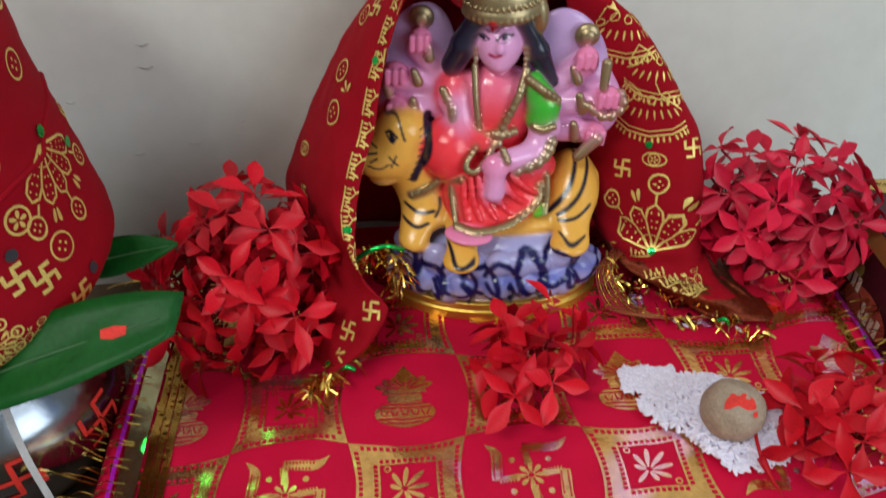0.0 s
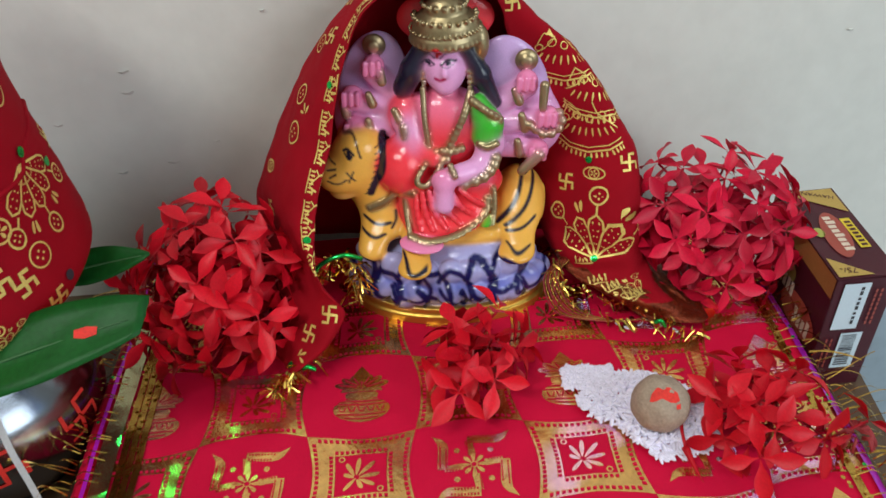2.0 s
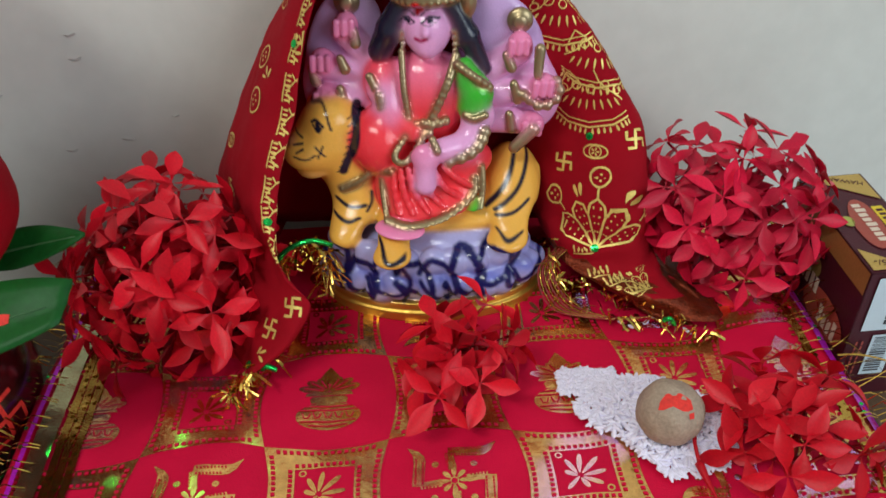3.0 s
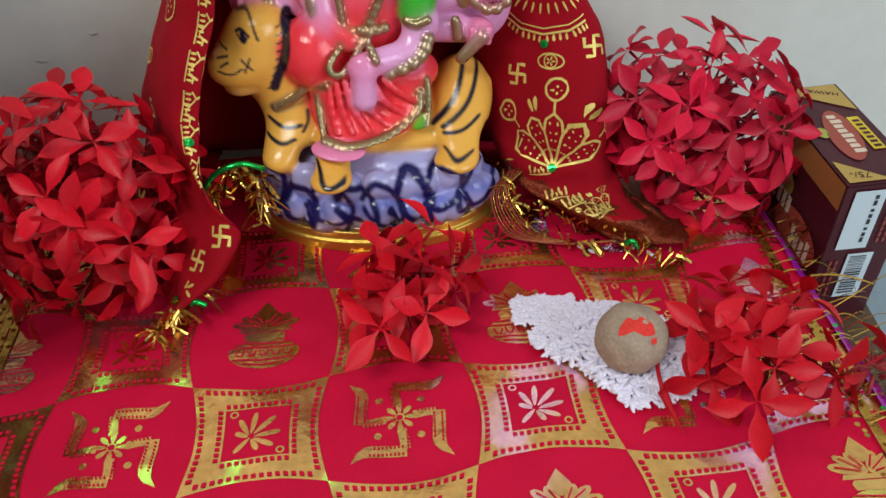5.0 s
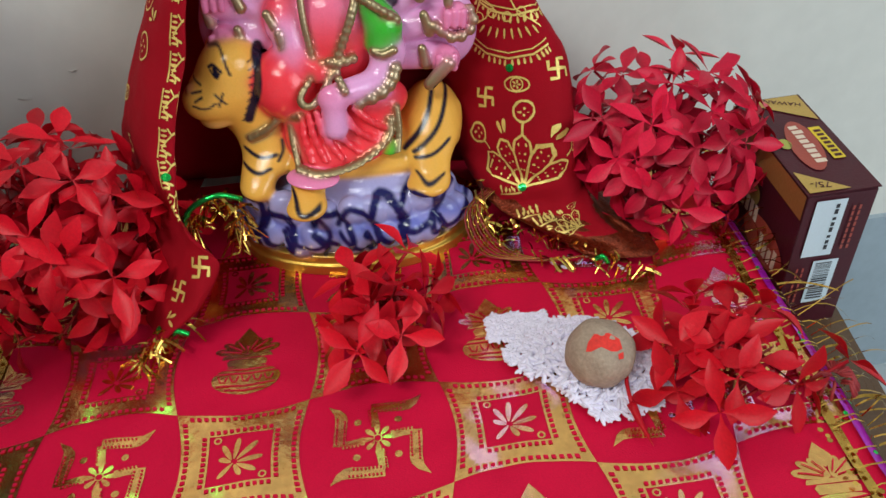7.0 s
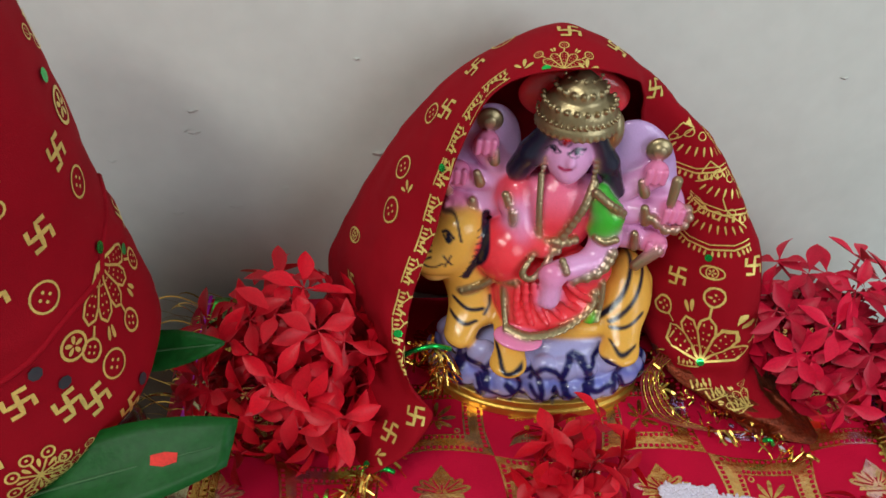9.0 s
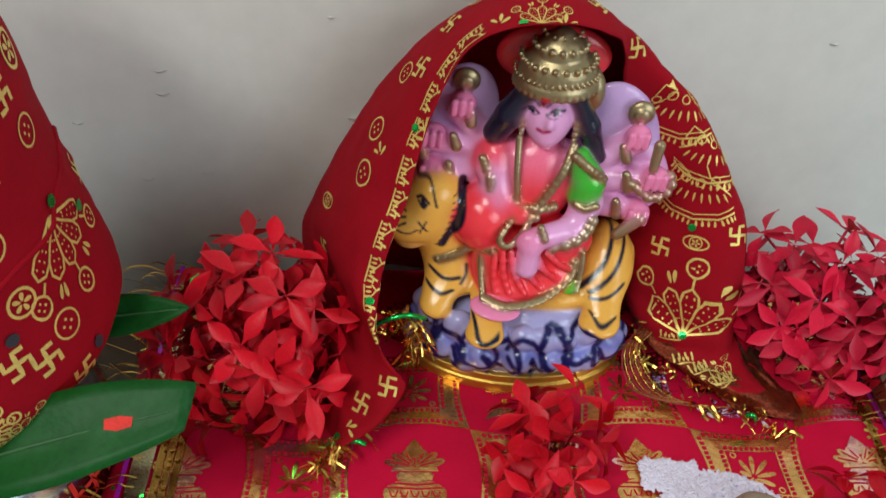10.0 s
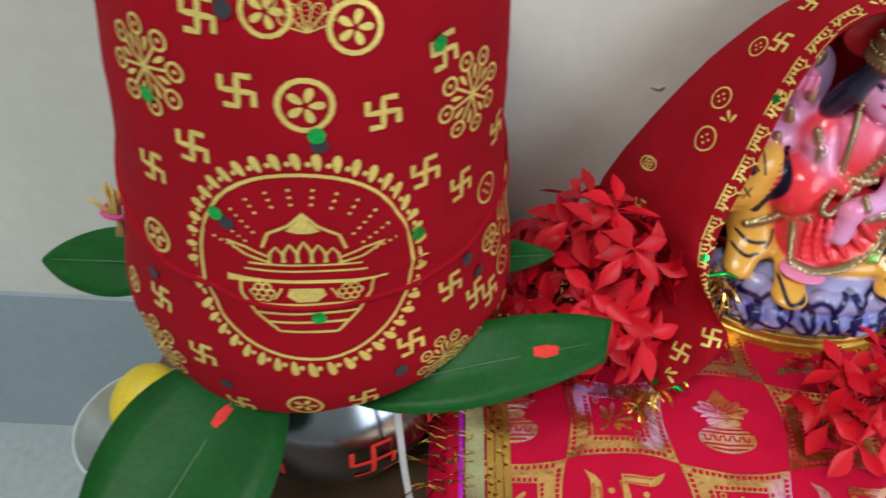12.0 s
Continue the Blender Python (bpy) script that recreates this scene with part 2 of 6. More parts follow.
class Print:
    def __init__(self, proj, step=0.0016):
        self.bm, self.proj, self.step = bmesh.new(), proj, step

    def line(self, pts, w, closed=False):
        pts = [Vector(p).to_2d() for p in pts]
        if closed:
            pts.append(pts[0])
        fine = [pts[0]]
        for a, b in zip(pts, pts[1:]):
            n = max(1, int((b - a).length / self.step))
            fine += [a.lerp(b, (k + 1) / n) for k in range(n)]
        row = []
        for i, p in enumerate(fine):
            d = fine[min(i + 1, len(fine) - 1)] - fine[max(i - 1, 0)]
            if closed and i in (0, len(fine) - 1):
                d = fine[1] - fine[-2]
            d = d.normalized() if d.length else Vector((1, 0))
            s = Vector((-d.y, d.x)) * w / 2
            row.append((self.bm.verts.new(self.proj(*(p - s))), self.bm.verts.new(self.proj(*(p + s)))))
        for a, b in zip(row, row[1:]):
            self.bm.faces.new((a[1], a[0], b[0], b[1]))

    def fan(self, pts):
        c = sum((Vector(p) for p in pts), Vector((0, 0))) / len(pts)
        m = self.bm.verts.new(self.proj(*c))
        mid = [self.bm.verts.new(self.proj(*(c.lerp(Vector(p), 0.5)))) for p in pts]
        out = [self.bm.verts.new(self.proj(*p)) for p in pts]
        for k in range(len(pts)):
            j = (k + 1) % len(pts)
            self.bm.faces.new((m, mid[k], mid[j]))
            self.bm.faces.new((mid[k], out[k], out[j], mid[j]))

    def dot(self, x, y, r, n=8, sy=1.0):
        self.fan([(x + r * math.cos(2 * math.pi * k / n), y + sy * r * math.sin(2 * math.pi * k / n)) for k in range(n)])

    def ring(self, x, y, r, w, n=20, sy=1.0):
        self.line([(x + r * math.cos(2 * math.pi * k / n), y + sy * r * math.sin(2 * math.pi * k / n)) for k in range(n)], w, True)

    def drop(self, x, y, a, length, w):
        """A leaf or drop from (x, y), pointing at angle a, thickest past its middle."""
        c, s = math.cos(a), math.sin(a)
        pts = []
        for k in range(12):
            t = k / 12 * 2 * math.pi
            u, v = length * (0.5 - 0.5 * math.cos(t)), w / 2 * math.sin(t) * (0.55 + 0.45 * (0.5 - 0.5 * math.cos(t)))
            pts.append((x + u * c - v * s, y + u * s + v * c))
        self.fan(pts)

    def quad(self, x0, y0, x1, y1):
        self.bm.faces.new([self.bm.verts.new(self.proj(*p)) for p in ((x0, y0), (x1, y0), (x1, y1), (x0, y1))])

    def hooked_cross(self, x, y, s, w):
        """The four-armed auspicious sign of the cloths: each arm turns clockwise."""
        for k in range(4):
            c, n = math.cos(-k * math.pi / 2), math.sin(-k * math.pi / 2)
            R = lambda u, v: (x + u * c - v * n, y + u * n + v * c)
            self.line([R(0, 0), R(0, s), R(s * 0.9, s)], w)

    def big_cross(self, s):
        """The large sign of the altar cloth, with leaf ends, a rosette and four dots."""
        for k in range(4):
            c, n = math.cos(-k * math.pi / 2), math.sin(-k * math.pi / 2)
            R = lambda u, v: (u * c - v * n, u * n + v * c)
            self.line([R(-0.02 * s, 0.30 * s), R(-0.06 * s, 0.55 * s), R(-0.08 * s, 0.80 * s)], 0.20 * s)
            self.line([R(-0.10 * s, 0.84 * s), R(0.15 * s, 0.83 * s), R(0.40 * s, 0.80 * s), R(0.62 * s, 0.78 * s)], 0.27 * s)
            self.fan([R(0.58 * s, 0.64 * s), R(0.58 * s, 0.92 * s), R(0.80 * s, 0.93 * s), R(1.06 * s, 1.06 * s), R(0.92 * s, 0.80 * s), R(0.76 * s, 0.67 * s)])
            self.dot(*R(0.48 * s, 0.42 * s), 0.085 * s)
        for k in range(8):
            a = k * math.pi / 4
            self.drop(0.1 * s * math.cos(a), 0.1 * s * math.sin(a), a, 0.26 * s, 0.15 * s)
        self.ring(0, 0, 0.09 * s, 0.03 * s, 10)

    def pot(self, s):
        """The ritual pot with leaves and coconut."""
        self.fan([(0.84 * s * math.cos(a), (-0.52 + (0.42 if math.sin(a) > 0 else 0.50) * math.sin(a)) * s) for a in [k * math.pi / 12 for k in range(24)]])
        self.fan([(-0.46 * s, -0.12 * s), (0.46 * s, -0.12 * s), (0.50 * s, 0.02 * s), (0.42 * s, 0.10 * s), (-0.42 * s, 0.10 * s), (-0.50 * s, 0.02 * s)])
        self.fan([(-0.64 * s, 0.13 * s), (0.64 * s, 0.13 * s), (0.58 * s, 0.24 * s), (-0.58 * s, 0.24 * s)])
        for a, l, x in ((0.22, 0.80, 0.04), (0.62, 0.72, 0.03), (1.05, 0.58, 0.02)):
            self.drop(x * s, 0.27 * s, a, l * s, 0.30 * s)
            self.drop(-x * s, 0.27 * s, math.pi - a, l * s, 0.30 * s)
        self.fan([(-0.28 * s, 0.72 * s), (0, 0.52 * s), (0.28 * s, 0.72 * s), (0.22 * s, 0.86 * s), (0, 1.16 * s), (-0.22 * s, 0.86 * s)])

    def pot_bands(self, s):
        """The ground showing through the pot: bands, flutes and leaf veins."""
        for y, w in ((-0.22, 0.66), (-0.34, 0.78), (-0.72, 0.72), (-0.86, 0.50)):
            self.line([(-w * s, y * s), (0, (y - 0.05) * s), (w * s, y * s)], 0.035 * s)
        for k in range(5):
            x = (-0.56 + 0.28 * k) * s
            self.line([(x - 0.11 * s, -0.44 * s), (x - 0.06 * s, -0.60 * s), (x + 0.04 * s, -0.62 * s), (x + 0.10 * s, -0.46 * s)], 0.035 * s)
        for a, l in ((0.22, 0.70), (0.62, 0.62), (1.05, 0.48)):
            for t in (a, math.pi - a):
                self.line([(0.16 * s * math.cos(t), (0.27 + 0.16 * math.sin(t)) * s), (l * s * math.cos(t), 0.27 * s + l * s * math.sin(t))], 0.03 * s)

    def cross_dashes(self, s):
        """Small gaps of the ground colour along the arms of the large sign."""
        for k in range(4):
            c, n = math.cos(-k * math.pi / 2), math.sin(-k * math.pi / 2)
            R = lambda u, v: (u * c - v * n, u * n + v * c)
            for u0, v0, u1, v1, m in ((-0.13, 0.36, -0.14, 0.84, 6), (-0.06, 0.905, 0.70, 0.86, 9), (-0.06, 0.74, 0.60, 0.70, 8)):
                for j in range(m):
                    u, v = u0 + (u1 - u0) * (j + 0.5) / m, v0 + (v1 - v0) * (j + 0.5) / m
                    h = 0.022 * s
                    self.bm.faces.new([self.bm.verts.new(self.proj(*p)) for p in [(R(u * s, v * s)[0] + dx * h, R(u * s, v * s)[1] + dy * h) for dx, dy in ((-1, -1), (1, -1), (1, 1), (-1, 1))]])

    def peacock_fan(self, s, a0=math.pi / 2, spread=1.25):
        """A fan of lobes with dots, three stalked discs above."""
        n = 5
        for k in range(n + 1):
            a = a0 + (k / n - 0.5) * 2 * spread
            self.line([(0, 0), (0.72 * s * math.cos(a), 0.72 * s * math.sin(a))], 0.05 * s)
        for k in range(n):
            a = a0 + ((k + 0.5) / n - 0.5) * 2 * spread
            b = spread / n * 0.95
            arc = [(math.cos(a - b) * 0.72 * s, math.sin(a - b) * 0.72 * s), (math.cos(a - b * 0.7) * 0.9 * s, math.sin(a - b * 0.7) * 0.9 * s), (math.cos(a) * 1.0 * s, math.sin(a) * 1.0 * s), (math.cos(a + b * 0.7) * 0.9 * s, math.sin(a + b * 0.7) * 0.9 * s), (math.cos(a + b) * 0.72 * s, math.sin(a + b) * 0.72 * s)]
            self.line(arc, 0.05 * s)
            for q in (0.35, 0.52, 0.68, 0.83):
                for o in (-0.35, 0.35):
                    self.dot(q * s * math.cos(a + o * b), q * s * math.sin(a + o * b), 0.024 * s, 5)
        for o in (-0.85, 0.0, 0.85):
            a = a0 + o
            self.line([(1.0 * s * math.cos(a), 1.0 * s * math.sin(a)), (1.22 * s * math.cos(a), 1.22 * s * math.sin(a))], 0.05 * s)
            x, y = 1.42 * s * math.cos(a), 1.42 * s * math.sin(a)
            self.ring(x, y, 0.2 * s, 0.05 * s, 14)
            for q in range(4):
                self.dot(x + 0.08 * s * math.cos(q * 1.57), y + 0.08 * s * math.sin(q * 1.57), 0.03 * s, 5)
        for o in (-0.45, 0.4):
            for d in (-0.12, 0.05):
                a = a0 + o
                self.drop(1.08 * s * math.cos(a + d * 0.4), 1.08 * s * math.sin(a + d * 0.4), a + d * 2, 0.26 * s, 0.11 * s)

    def disc_flower(self, x, y, r):
        self.ring(x, y, r, r * 0.22, 18)
        for k in range(5):
            a = k * 1.2566
            self.drop(x + 0.12 * r * math.cos(a), y + 0.12 * r * math.sin(a), a, 0.62 * r, 0.42 * r)

    def scallops(self, pts, w, size):
        """A line with drops along one side."""
        self.line(pts, w)
        P = [Vector(p).to_2d() for p in pts]
        for a, b in zip(P, P[1:]):
            d = b - a
            if not d.length:
                continue
            n = max(1, int(d.length / (size * 0.75)))
            for k in range(n):
                p = a.lerp(b, (k + 0.5) / n)
                an = math.atan2(d.y, d.x) + math.pi / 2
                self.drop(p.x + 0.2 * size * math.cos(an), p.y + 0.2 * size * math.sin(an), an, size, size * 0.5)


# ---- the room ----
TURN = Matrix.Rotation(radians(5.4), 4, "Z")
ROOM = Matrix.Translation((-0.11, 0.46, 0)) @ TURN  # the back wall's face is y = 0 here
FZ = -0.285
slab("floor", (-1.8, -2.2, FZ - 0.1), (1.8, 0.1, FZ), FLOOR, m=ROOM, label="pale blue-grey cement floor", category="floor")
slab("wall_north", (-1.8, 0.0, FZ), (1.8, 0.12, 2.3), WALL, m=ROOM, label="off-white painted plaster wall behind the altar", category="wall")
# unseen walls, greyer than the altar wall so that less light bounces back
LOWBOUNCE = mat("low_bounce_grey", (0.38, 0.38, 0.36), 0.6, vary=0.08, scale=6.0, bump=0.2, fine=60.0)
slab("wall_west", (-1.92, -2.2, FZ), (-1.8, 0.12, 2.3), LOWBOUNCE, m=ROOM, label="unseen plaster wall, grey to cut bounced light", category="wall")
bm = bmesh.new()
for lo, hi in (((1.8, -2.2, FZ), (1.92, -1.85, 2.3)), ((1.8, -0.65, FZ), (1.92, 0.12, 2.3)), ((1.8, -1.85, FZ), (1.92, -0.65, 0.25)), ((1.8, -1.85, 1.55), (1.92, -0.65, 2.3))):
    box_bm(lo, hi, bm=bm)
bm.transform(ROOM)
tagged(part("wall_east", bm, LOWBOUNCE, smooth=False), "unseen wall with a window opening, grey to cut bounced light", "wall", kind="structure")
slab("wall_south", (-1.8, -2.32, FZ), (1.8, -2.2, 2.3), LOWBOUNCE, m=ROOM, label="unseen plaster wall, grey to cut bounced light", category="wall")
slab("ceiling", (-1.92, -2.32, 2.3), (1.92, 0.12, 2.4), WALL, m=ROOM, label="white ceiling", category="ceiling")
slab("baseboard", (-1.8, -0.004, FZ), (1.8, 0.0, -0.111), DADO, m=ROOM, label="blue-grey painted band along the foot of the wall", category="baseboard")

bm = bmesh.new()
for lo, hi in (((1.83, -1.85, 0.25), (1.89, -1.80, 1.55)), ((1.83, -0.70, 0.25), (1.89, -0.65, 1.55)), ((1.83, -1.80, 0.25), (1.89, -0.70, 0.30)), ((1.83, -1.80, 1.50), (1.89, -0.70, 1.55)), ((1.84, -1.27, 0.30), (1.88, -1.23, 1.50))):
    box_bm(lo, hi, bm=bm)
bm.transform(ROOM)
tagged(part("window_1", bm, FRAME, smooth=False), "plain painted window frame", "window", kind="structure")

# ---- low table and the seat board under the cloth ----
LEDGE = -0.046
table = thing("low_table", (0.0, 0.22, FZ), "dark wooden low table under the altar cloth", "table")
part("tabletop", box_bm((-0.342, 0.0, LEDGE - 0.025), (0.288, 0.462, LEDGE), 0.003), WOOD, table, smooth=False)
for x in (-0.295, 0.255):
    for y in (0.03, 0.42):
        part("leg", box_bm((x - 0.02, y - 0.02, FZ), (x + 0.02, y + 0.02, LEDGE - 0.025), 0.002), WOOD, table, smooth=False)

# the cloth's own frame: u along its rows, v across them
O, PU, PV, CT = Vector((0.013, 0.282)), 0.0575, 0.0525, radians(5.0)
UL, UR, VB, VF = -0.172, 0.222, 0.172, -0.262


def cloth_xy(u, v):
    return O.x + u * math.cos(CT) - v * math.sin(CT), O.y + u * math.sin(CT) + v * math.cos(CT)


def cloth_z(u, v):
    x, y = cloth_xy(u, v)
    z = 0.0022 * noise.noise((x * 22, y * 22, 0.3)) + 0.0008 * noise.noise((x * 70, y * 70, 3.1))
    over = max(u - UR, UL - u, VF - v, 0.0)
    return z - 0.042 * min(1.0, over / 0.022) ** 1.5 - 0.001


def on_cloth(lift, cu=0.0, cv=0.0):
    def proj(x, y):
        return Vector((*cloth_xy(cu + x, cv + y), cloth_z(cu + x, cv + y) + lift))
    return proj


bm = box_bm((-0.17, -0.255, LEDGE), (0.22, 0.162, -0.006), 0.004)
bm.transform(Matrix.Translation((O.x, O.y, 0)) @ Matrix.Rotation(CT, 4, "Z"))
tagged(part("seat_board", bm, WOOD, smooth=False), "thick wooden seat board covered by the altar cloth", "board")

cloth = thing("altar_cloth", (*cloth_xy(0, 0), 0.0), "crimson satin altar cloth printed with gold checks and fringed with tinsel", "cloth")
bm = bmesh.new()
nu, nv = 150, 140
grid = []
for j in range(nv + 1):
    row = []
    for i in range(nu + 1):
        u, v = UL - 0.012 + (UR - UL + 0.024) * i / nu, VF - 0.02 + (VB - VF + 0.02) * j / nv
        row.append(bm.verts.new((*cloth_xy(u, v), cloth_z(u, v))))
    grid.append(row)
for j in range(nv):
    for i in range(nu):
        bm.faces.new((grid[j][i], grid[j][i + 1], grid[j + 1][i + 1], grid[j + 1][i]))
ground = part("fabric", bm, SATIN, cloth)


def bulge(t):
    return 0.0042 * math.sin(math.pi * t)


def cell_point(i, j, a, b, k):
    """A point of cell (i, j) at a, b in 0..1; its sides bow inwards by k."""
    u, v = i * PU + a * PU, j * PV + b * PV
    return u + k * bulge(b) * (1 - 2 * a), v + k * bulge(a) * (1 - 2 * b)


def gold_cell(i, j):
    P, R = Print(on_cloth(0.0004)), Print(on_cloth(0.0008))
    n = 16
    def at(e, t, inset):
        a, b = ((t, 0), (1, t), (1 - t, 1), (0, 1 - t))[e]
        a, b = inset + a * (1 - 2 * inset), inset + b * (1 - 2 * inset)
        return cell_point(i, j, a, b, 1.0 - inset * 1.6)
    # a broad frame in three tiers, dashed with the red of the ground
    def dash(e, t, lo, inset):
        return at(e, (lo + t * (1 - 2 * lo) - inset) / (1 - 2 * inset), inset)
    for lo, hi in ((0.0, 0.25),):
        for e in range(4):
            rows = []
            for q in range(n + 1):
                rows.append([P.bm.verts.new(P.proj(*at(e, q / n, lo + (hi - lo) * w / 4))) for w in range(5)])
            for r0, r1 in zip(rows, rows[1:]):
                for w in range(4):
                    P.bm.faces.new((r0[w], r1[w], r1[w + 1], r0[w + 1]))
    for lo, hi, m in ((0.030, 0.072, 17), (0.190, 0.228, 12)):
        for e in range(4):
            for q in range(m):
                t0, t1 = (q + 0.2) / m, (q + 0.8) / m
                if q in (0, m - 1):
                    continue
                R.bm.faces.new([R.bm.verts.new(R.proj(*p)) for p in (dash(e, t0, lo, lo), dash(e, t1, lo, lo), dash(e, t1, lo, hi), dash(e, t0, lo, hi))])
    cu, cv = (i + 0.5) * PU, (j + 0.5) * PV
    def sprig(draw):
        F = Print(on_cloth(0.0004, cu, cv))
        draw(F)
        part("spray_leaf", F.bm, FOIL, ground)
    bx, by = -0.0025, -0.0025
    for k in range(7):
        a, l = radians(45 + (k - 3) * 36), 0.0150 - 0.0016 * abs(k - 3)
        if abs(k - 3) == 3:
            l *= 0.75
        sprig(lambda F: F.drop(bx + 0.12 * l * math.cos(a), by + 0.12 * l * math.sin(a), a, 0.80 * l, 0.0031))
    sprig(lambda F: F.drop(bx, by, radians(225), 0.009, 0.0026))
    sprig(lambda F: F.ring(-0.0098, 0.0098, 0.0014, 0.0008, 10))
    sprig(lambda F: F.ring(0.0098, -0.0098, 0.0014, 0.0008, 10))
    bmesh.ops.remove_doubles(P.bm, verts=P.bm.verts, dist=1e-5)
    part("gold_check", P.bm, FOIL, ground)
    part("dash_border", R.bm, SATIN, ground)


for j in range(-5, 3):
    for i in range(-3, 4):
        if (i + j) % 2 == 0:
            gold_cell(i, j)
            continue
        P = Print(on_cloth(0.0004, (i + 0.5) * PU, (j + 0.5) * PV), 0.002)
        if j % 2:
            P.big_cross(0.0192)
            part("cross_motif", P.bm, FOIL, ground)
            P = Print(on_cloth(0.0008, (i + 0.5) * PU, (j + 0.5) * PV), 0.002)
            P.cross_dashes(0.0192)
            tagged(part("cross_relief", P.bm, SATIN, ground), kind="stuff")
        else:
            P.pot(0.0185)
            for piece in islands(P.bm):
                part("pot_motif", piece, FOIL, ground)
            P = Print(on_cloth(0.0008, (i + 0.5) * PU, (j + 0.5) * PV), 0.002)
            P.pot_bands(0.0185)
            tagged(part("pot_relief", P.bm, SATIN, ground), kind="stuff")

# borders, ribbons and fringes along both sides
rnd = random.Random(4)


def along(name, u, width, material, lift, label=""):
    P = Print(on_cloth(lift), 0.003)
    P.line([(u, VF), (u, VB)], width)
    return part(name, P.bm, material, cloth, label)


for side, edge in ((-1, UL), (1, UR)):
    if side < 0:
        for k in range(3):
            along("gold_lace", edge + 0.0185 + 0.0042 * k, 0.0036, TINSEL, 0.0012 + 0.0003 * (k % 2), "gold tinsel lace")
        along("gold_ribbon", edge + 0.0105, 0.0095, GREENGOLD, 0.0017, "shiny pale greenish gold ribbon")
        along("magenta_ribbon", edge + 0.0035, 0.0022, SEQP, 0.0030)
    else:
        along("gold_lace", edge - 0.0085, 0.0042, TINSEL, 0.0012, "gold tinsel lace")
        along("magenta_ribbon", edge + 0.002, 0.0062, SEQP, 0.0016, "magenta foil ribbon")
        along("gold_braid", edge + 0.0065, 0.002, TINSEL, 0.0036)
    P = Print(on_cloth(0.0024))
    for k in range(160):
        v = VF + (VB - VF) * (k + rnd.random()) / 160
        P.dot(edge - side * ((0.006 if side > 0 else 0.017) + 0.010 * rnd.random()), v, 0.0008 + 0.0006 * rnd.random(), 6)
    tagged(part("sequin_trim", P.bm, TINSEL, cloth, "tiny gold sequins"), kind="stuff")
    P = Print(on_cloth(0.0032))
    for k in range(34):
        v = VF + (VB - VF) * (k + rnd.random()) / 34
        P.dot(edge + side * (-0.003 + 0.007 * rnd.random()), v, 0.0011, 6)
    tagged(part("green_sequin_trim", P.bm, SEQG, cloth), kind="stuff")
    # stitched loops across the ribbon, then loose strands hanging outwards
    bm = bmesh.new()
    for k in range(64):
        v = VF + (VB - VF) * (k + rnd.random()) / 64
        a0, a1 = edge - side * 0.010, edge + side * (0.008 + 0.006 * rnd.random())
        pts = [Vector((*cloth_xy(a0 + (a1 - a0) * q / 5, v + 0.003 * (q / 5) * rnd.uniform(-1, 1)), cloth_z(a0 + (a1 - a0) * q / 5, v) + 0.0022 + 0.003 * math.sin(q / 5 * 3.14))) for q in range(6)]
        strip(bm, pts, 0.0006, Vector((0, 1, 0.2)).normalized())
    for k in range(130):
        v = VF + (VB - VF) * (k + rnd.random()) / 130
        w, l = 0.0005 + 0.0010 * rnd.random() ** 2, 0.010 + 0.022 * rnd.random()
        dv, lift, sag = 0.010 * rnd.uniform(-1, 1), 0.012 * rnd.random(), 0.03 * rnd.random()
        pts = []
        for q in range(7):
            t = q / 6
            u = edge + side * (0.004 + l * t)
            pts.append(Vector((*cloth_xy(u, v + dv * t * t), cloth_z(edge, v) + 0.0015 + lift * math.sin(t * 2.2) - sag * t * t)))
        strip(bm, pts, w, Vector((0.2 * rnd.uniform(-1, 1), 1, 0.6 * rnd.uniform(-1, 1))).normalized())
    tagged(part("fringe", bm, TINSEL, cloth, "loose gold tinsel fringe"), kind="stuff")


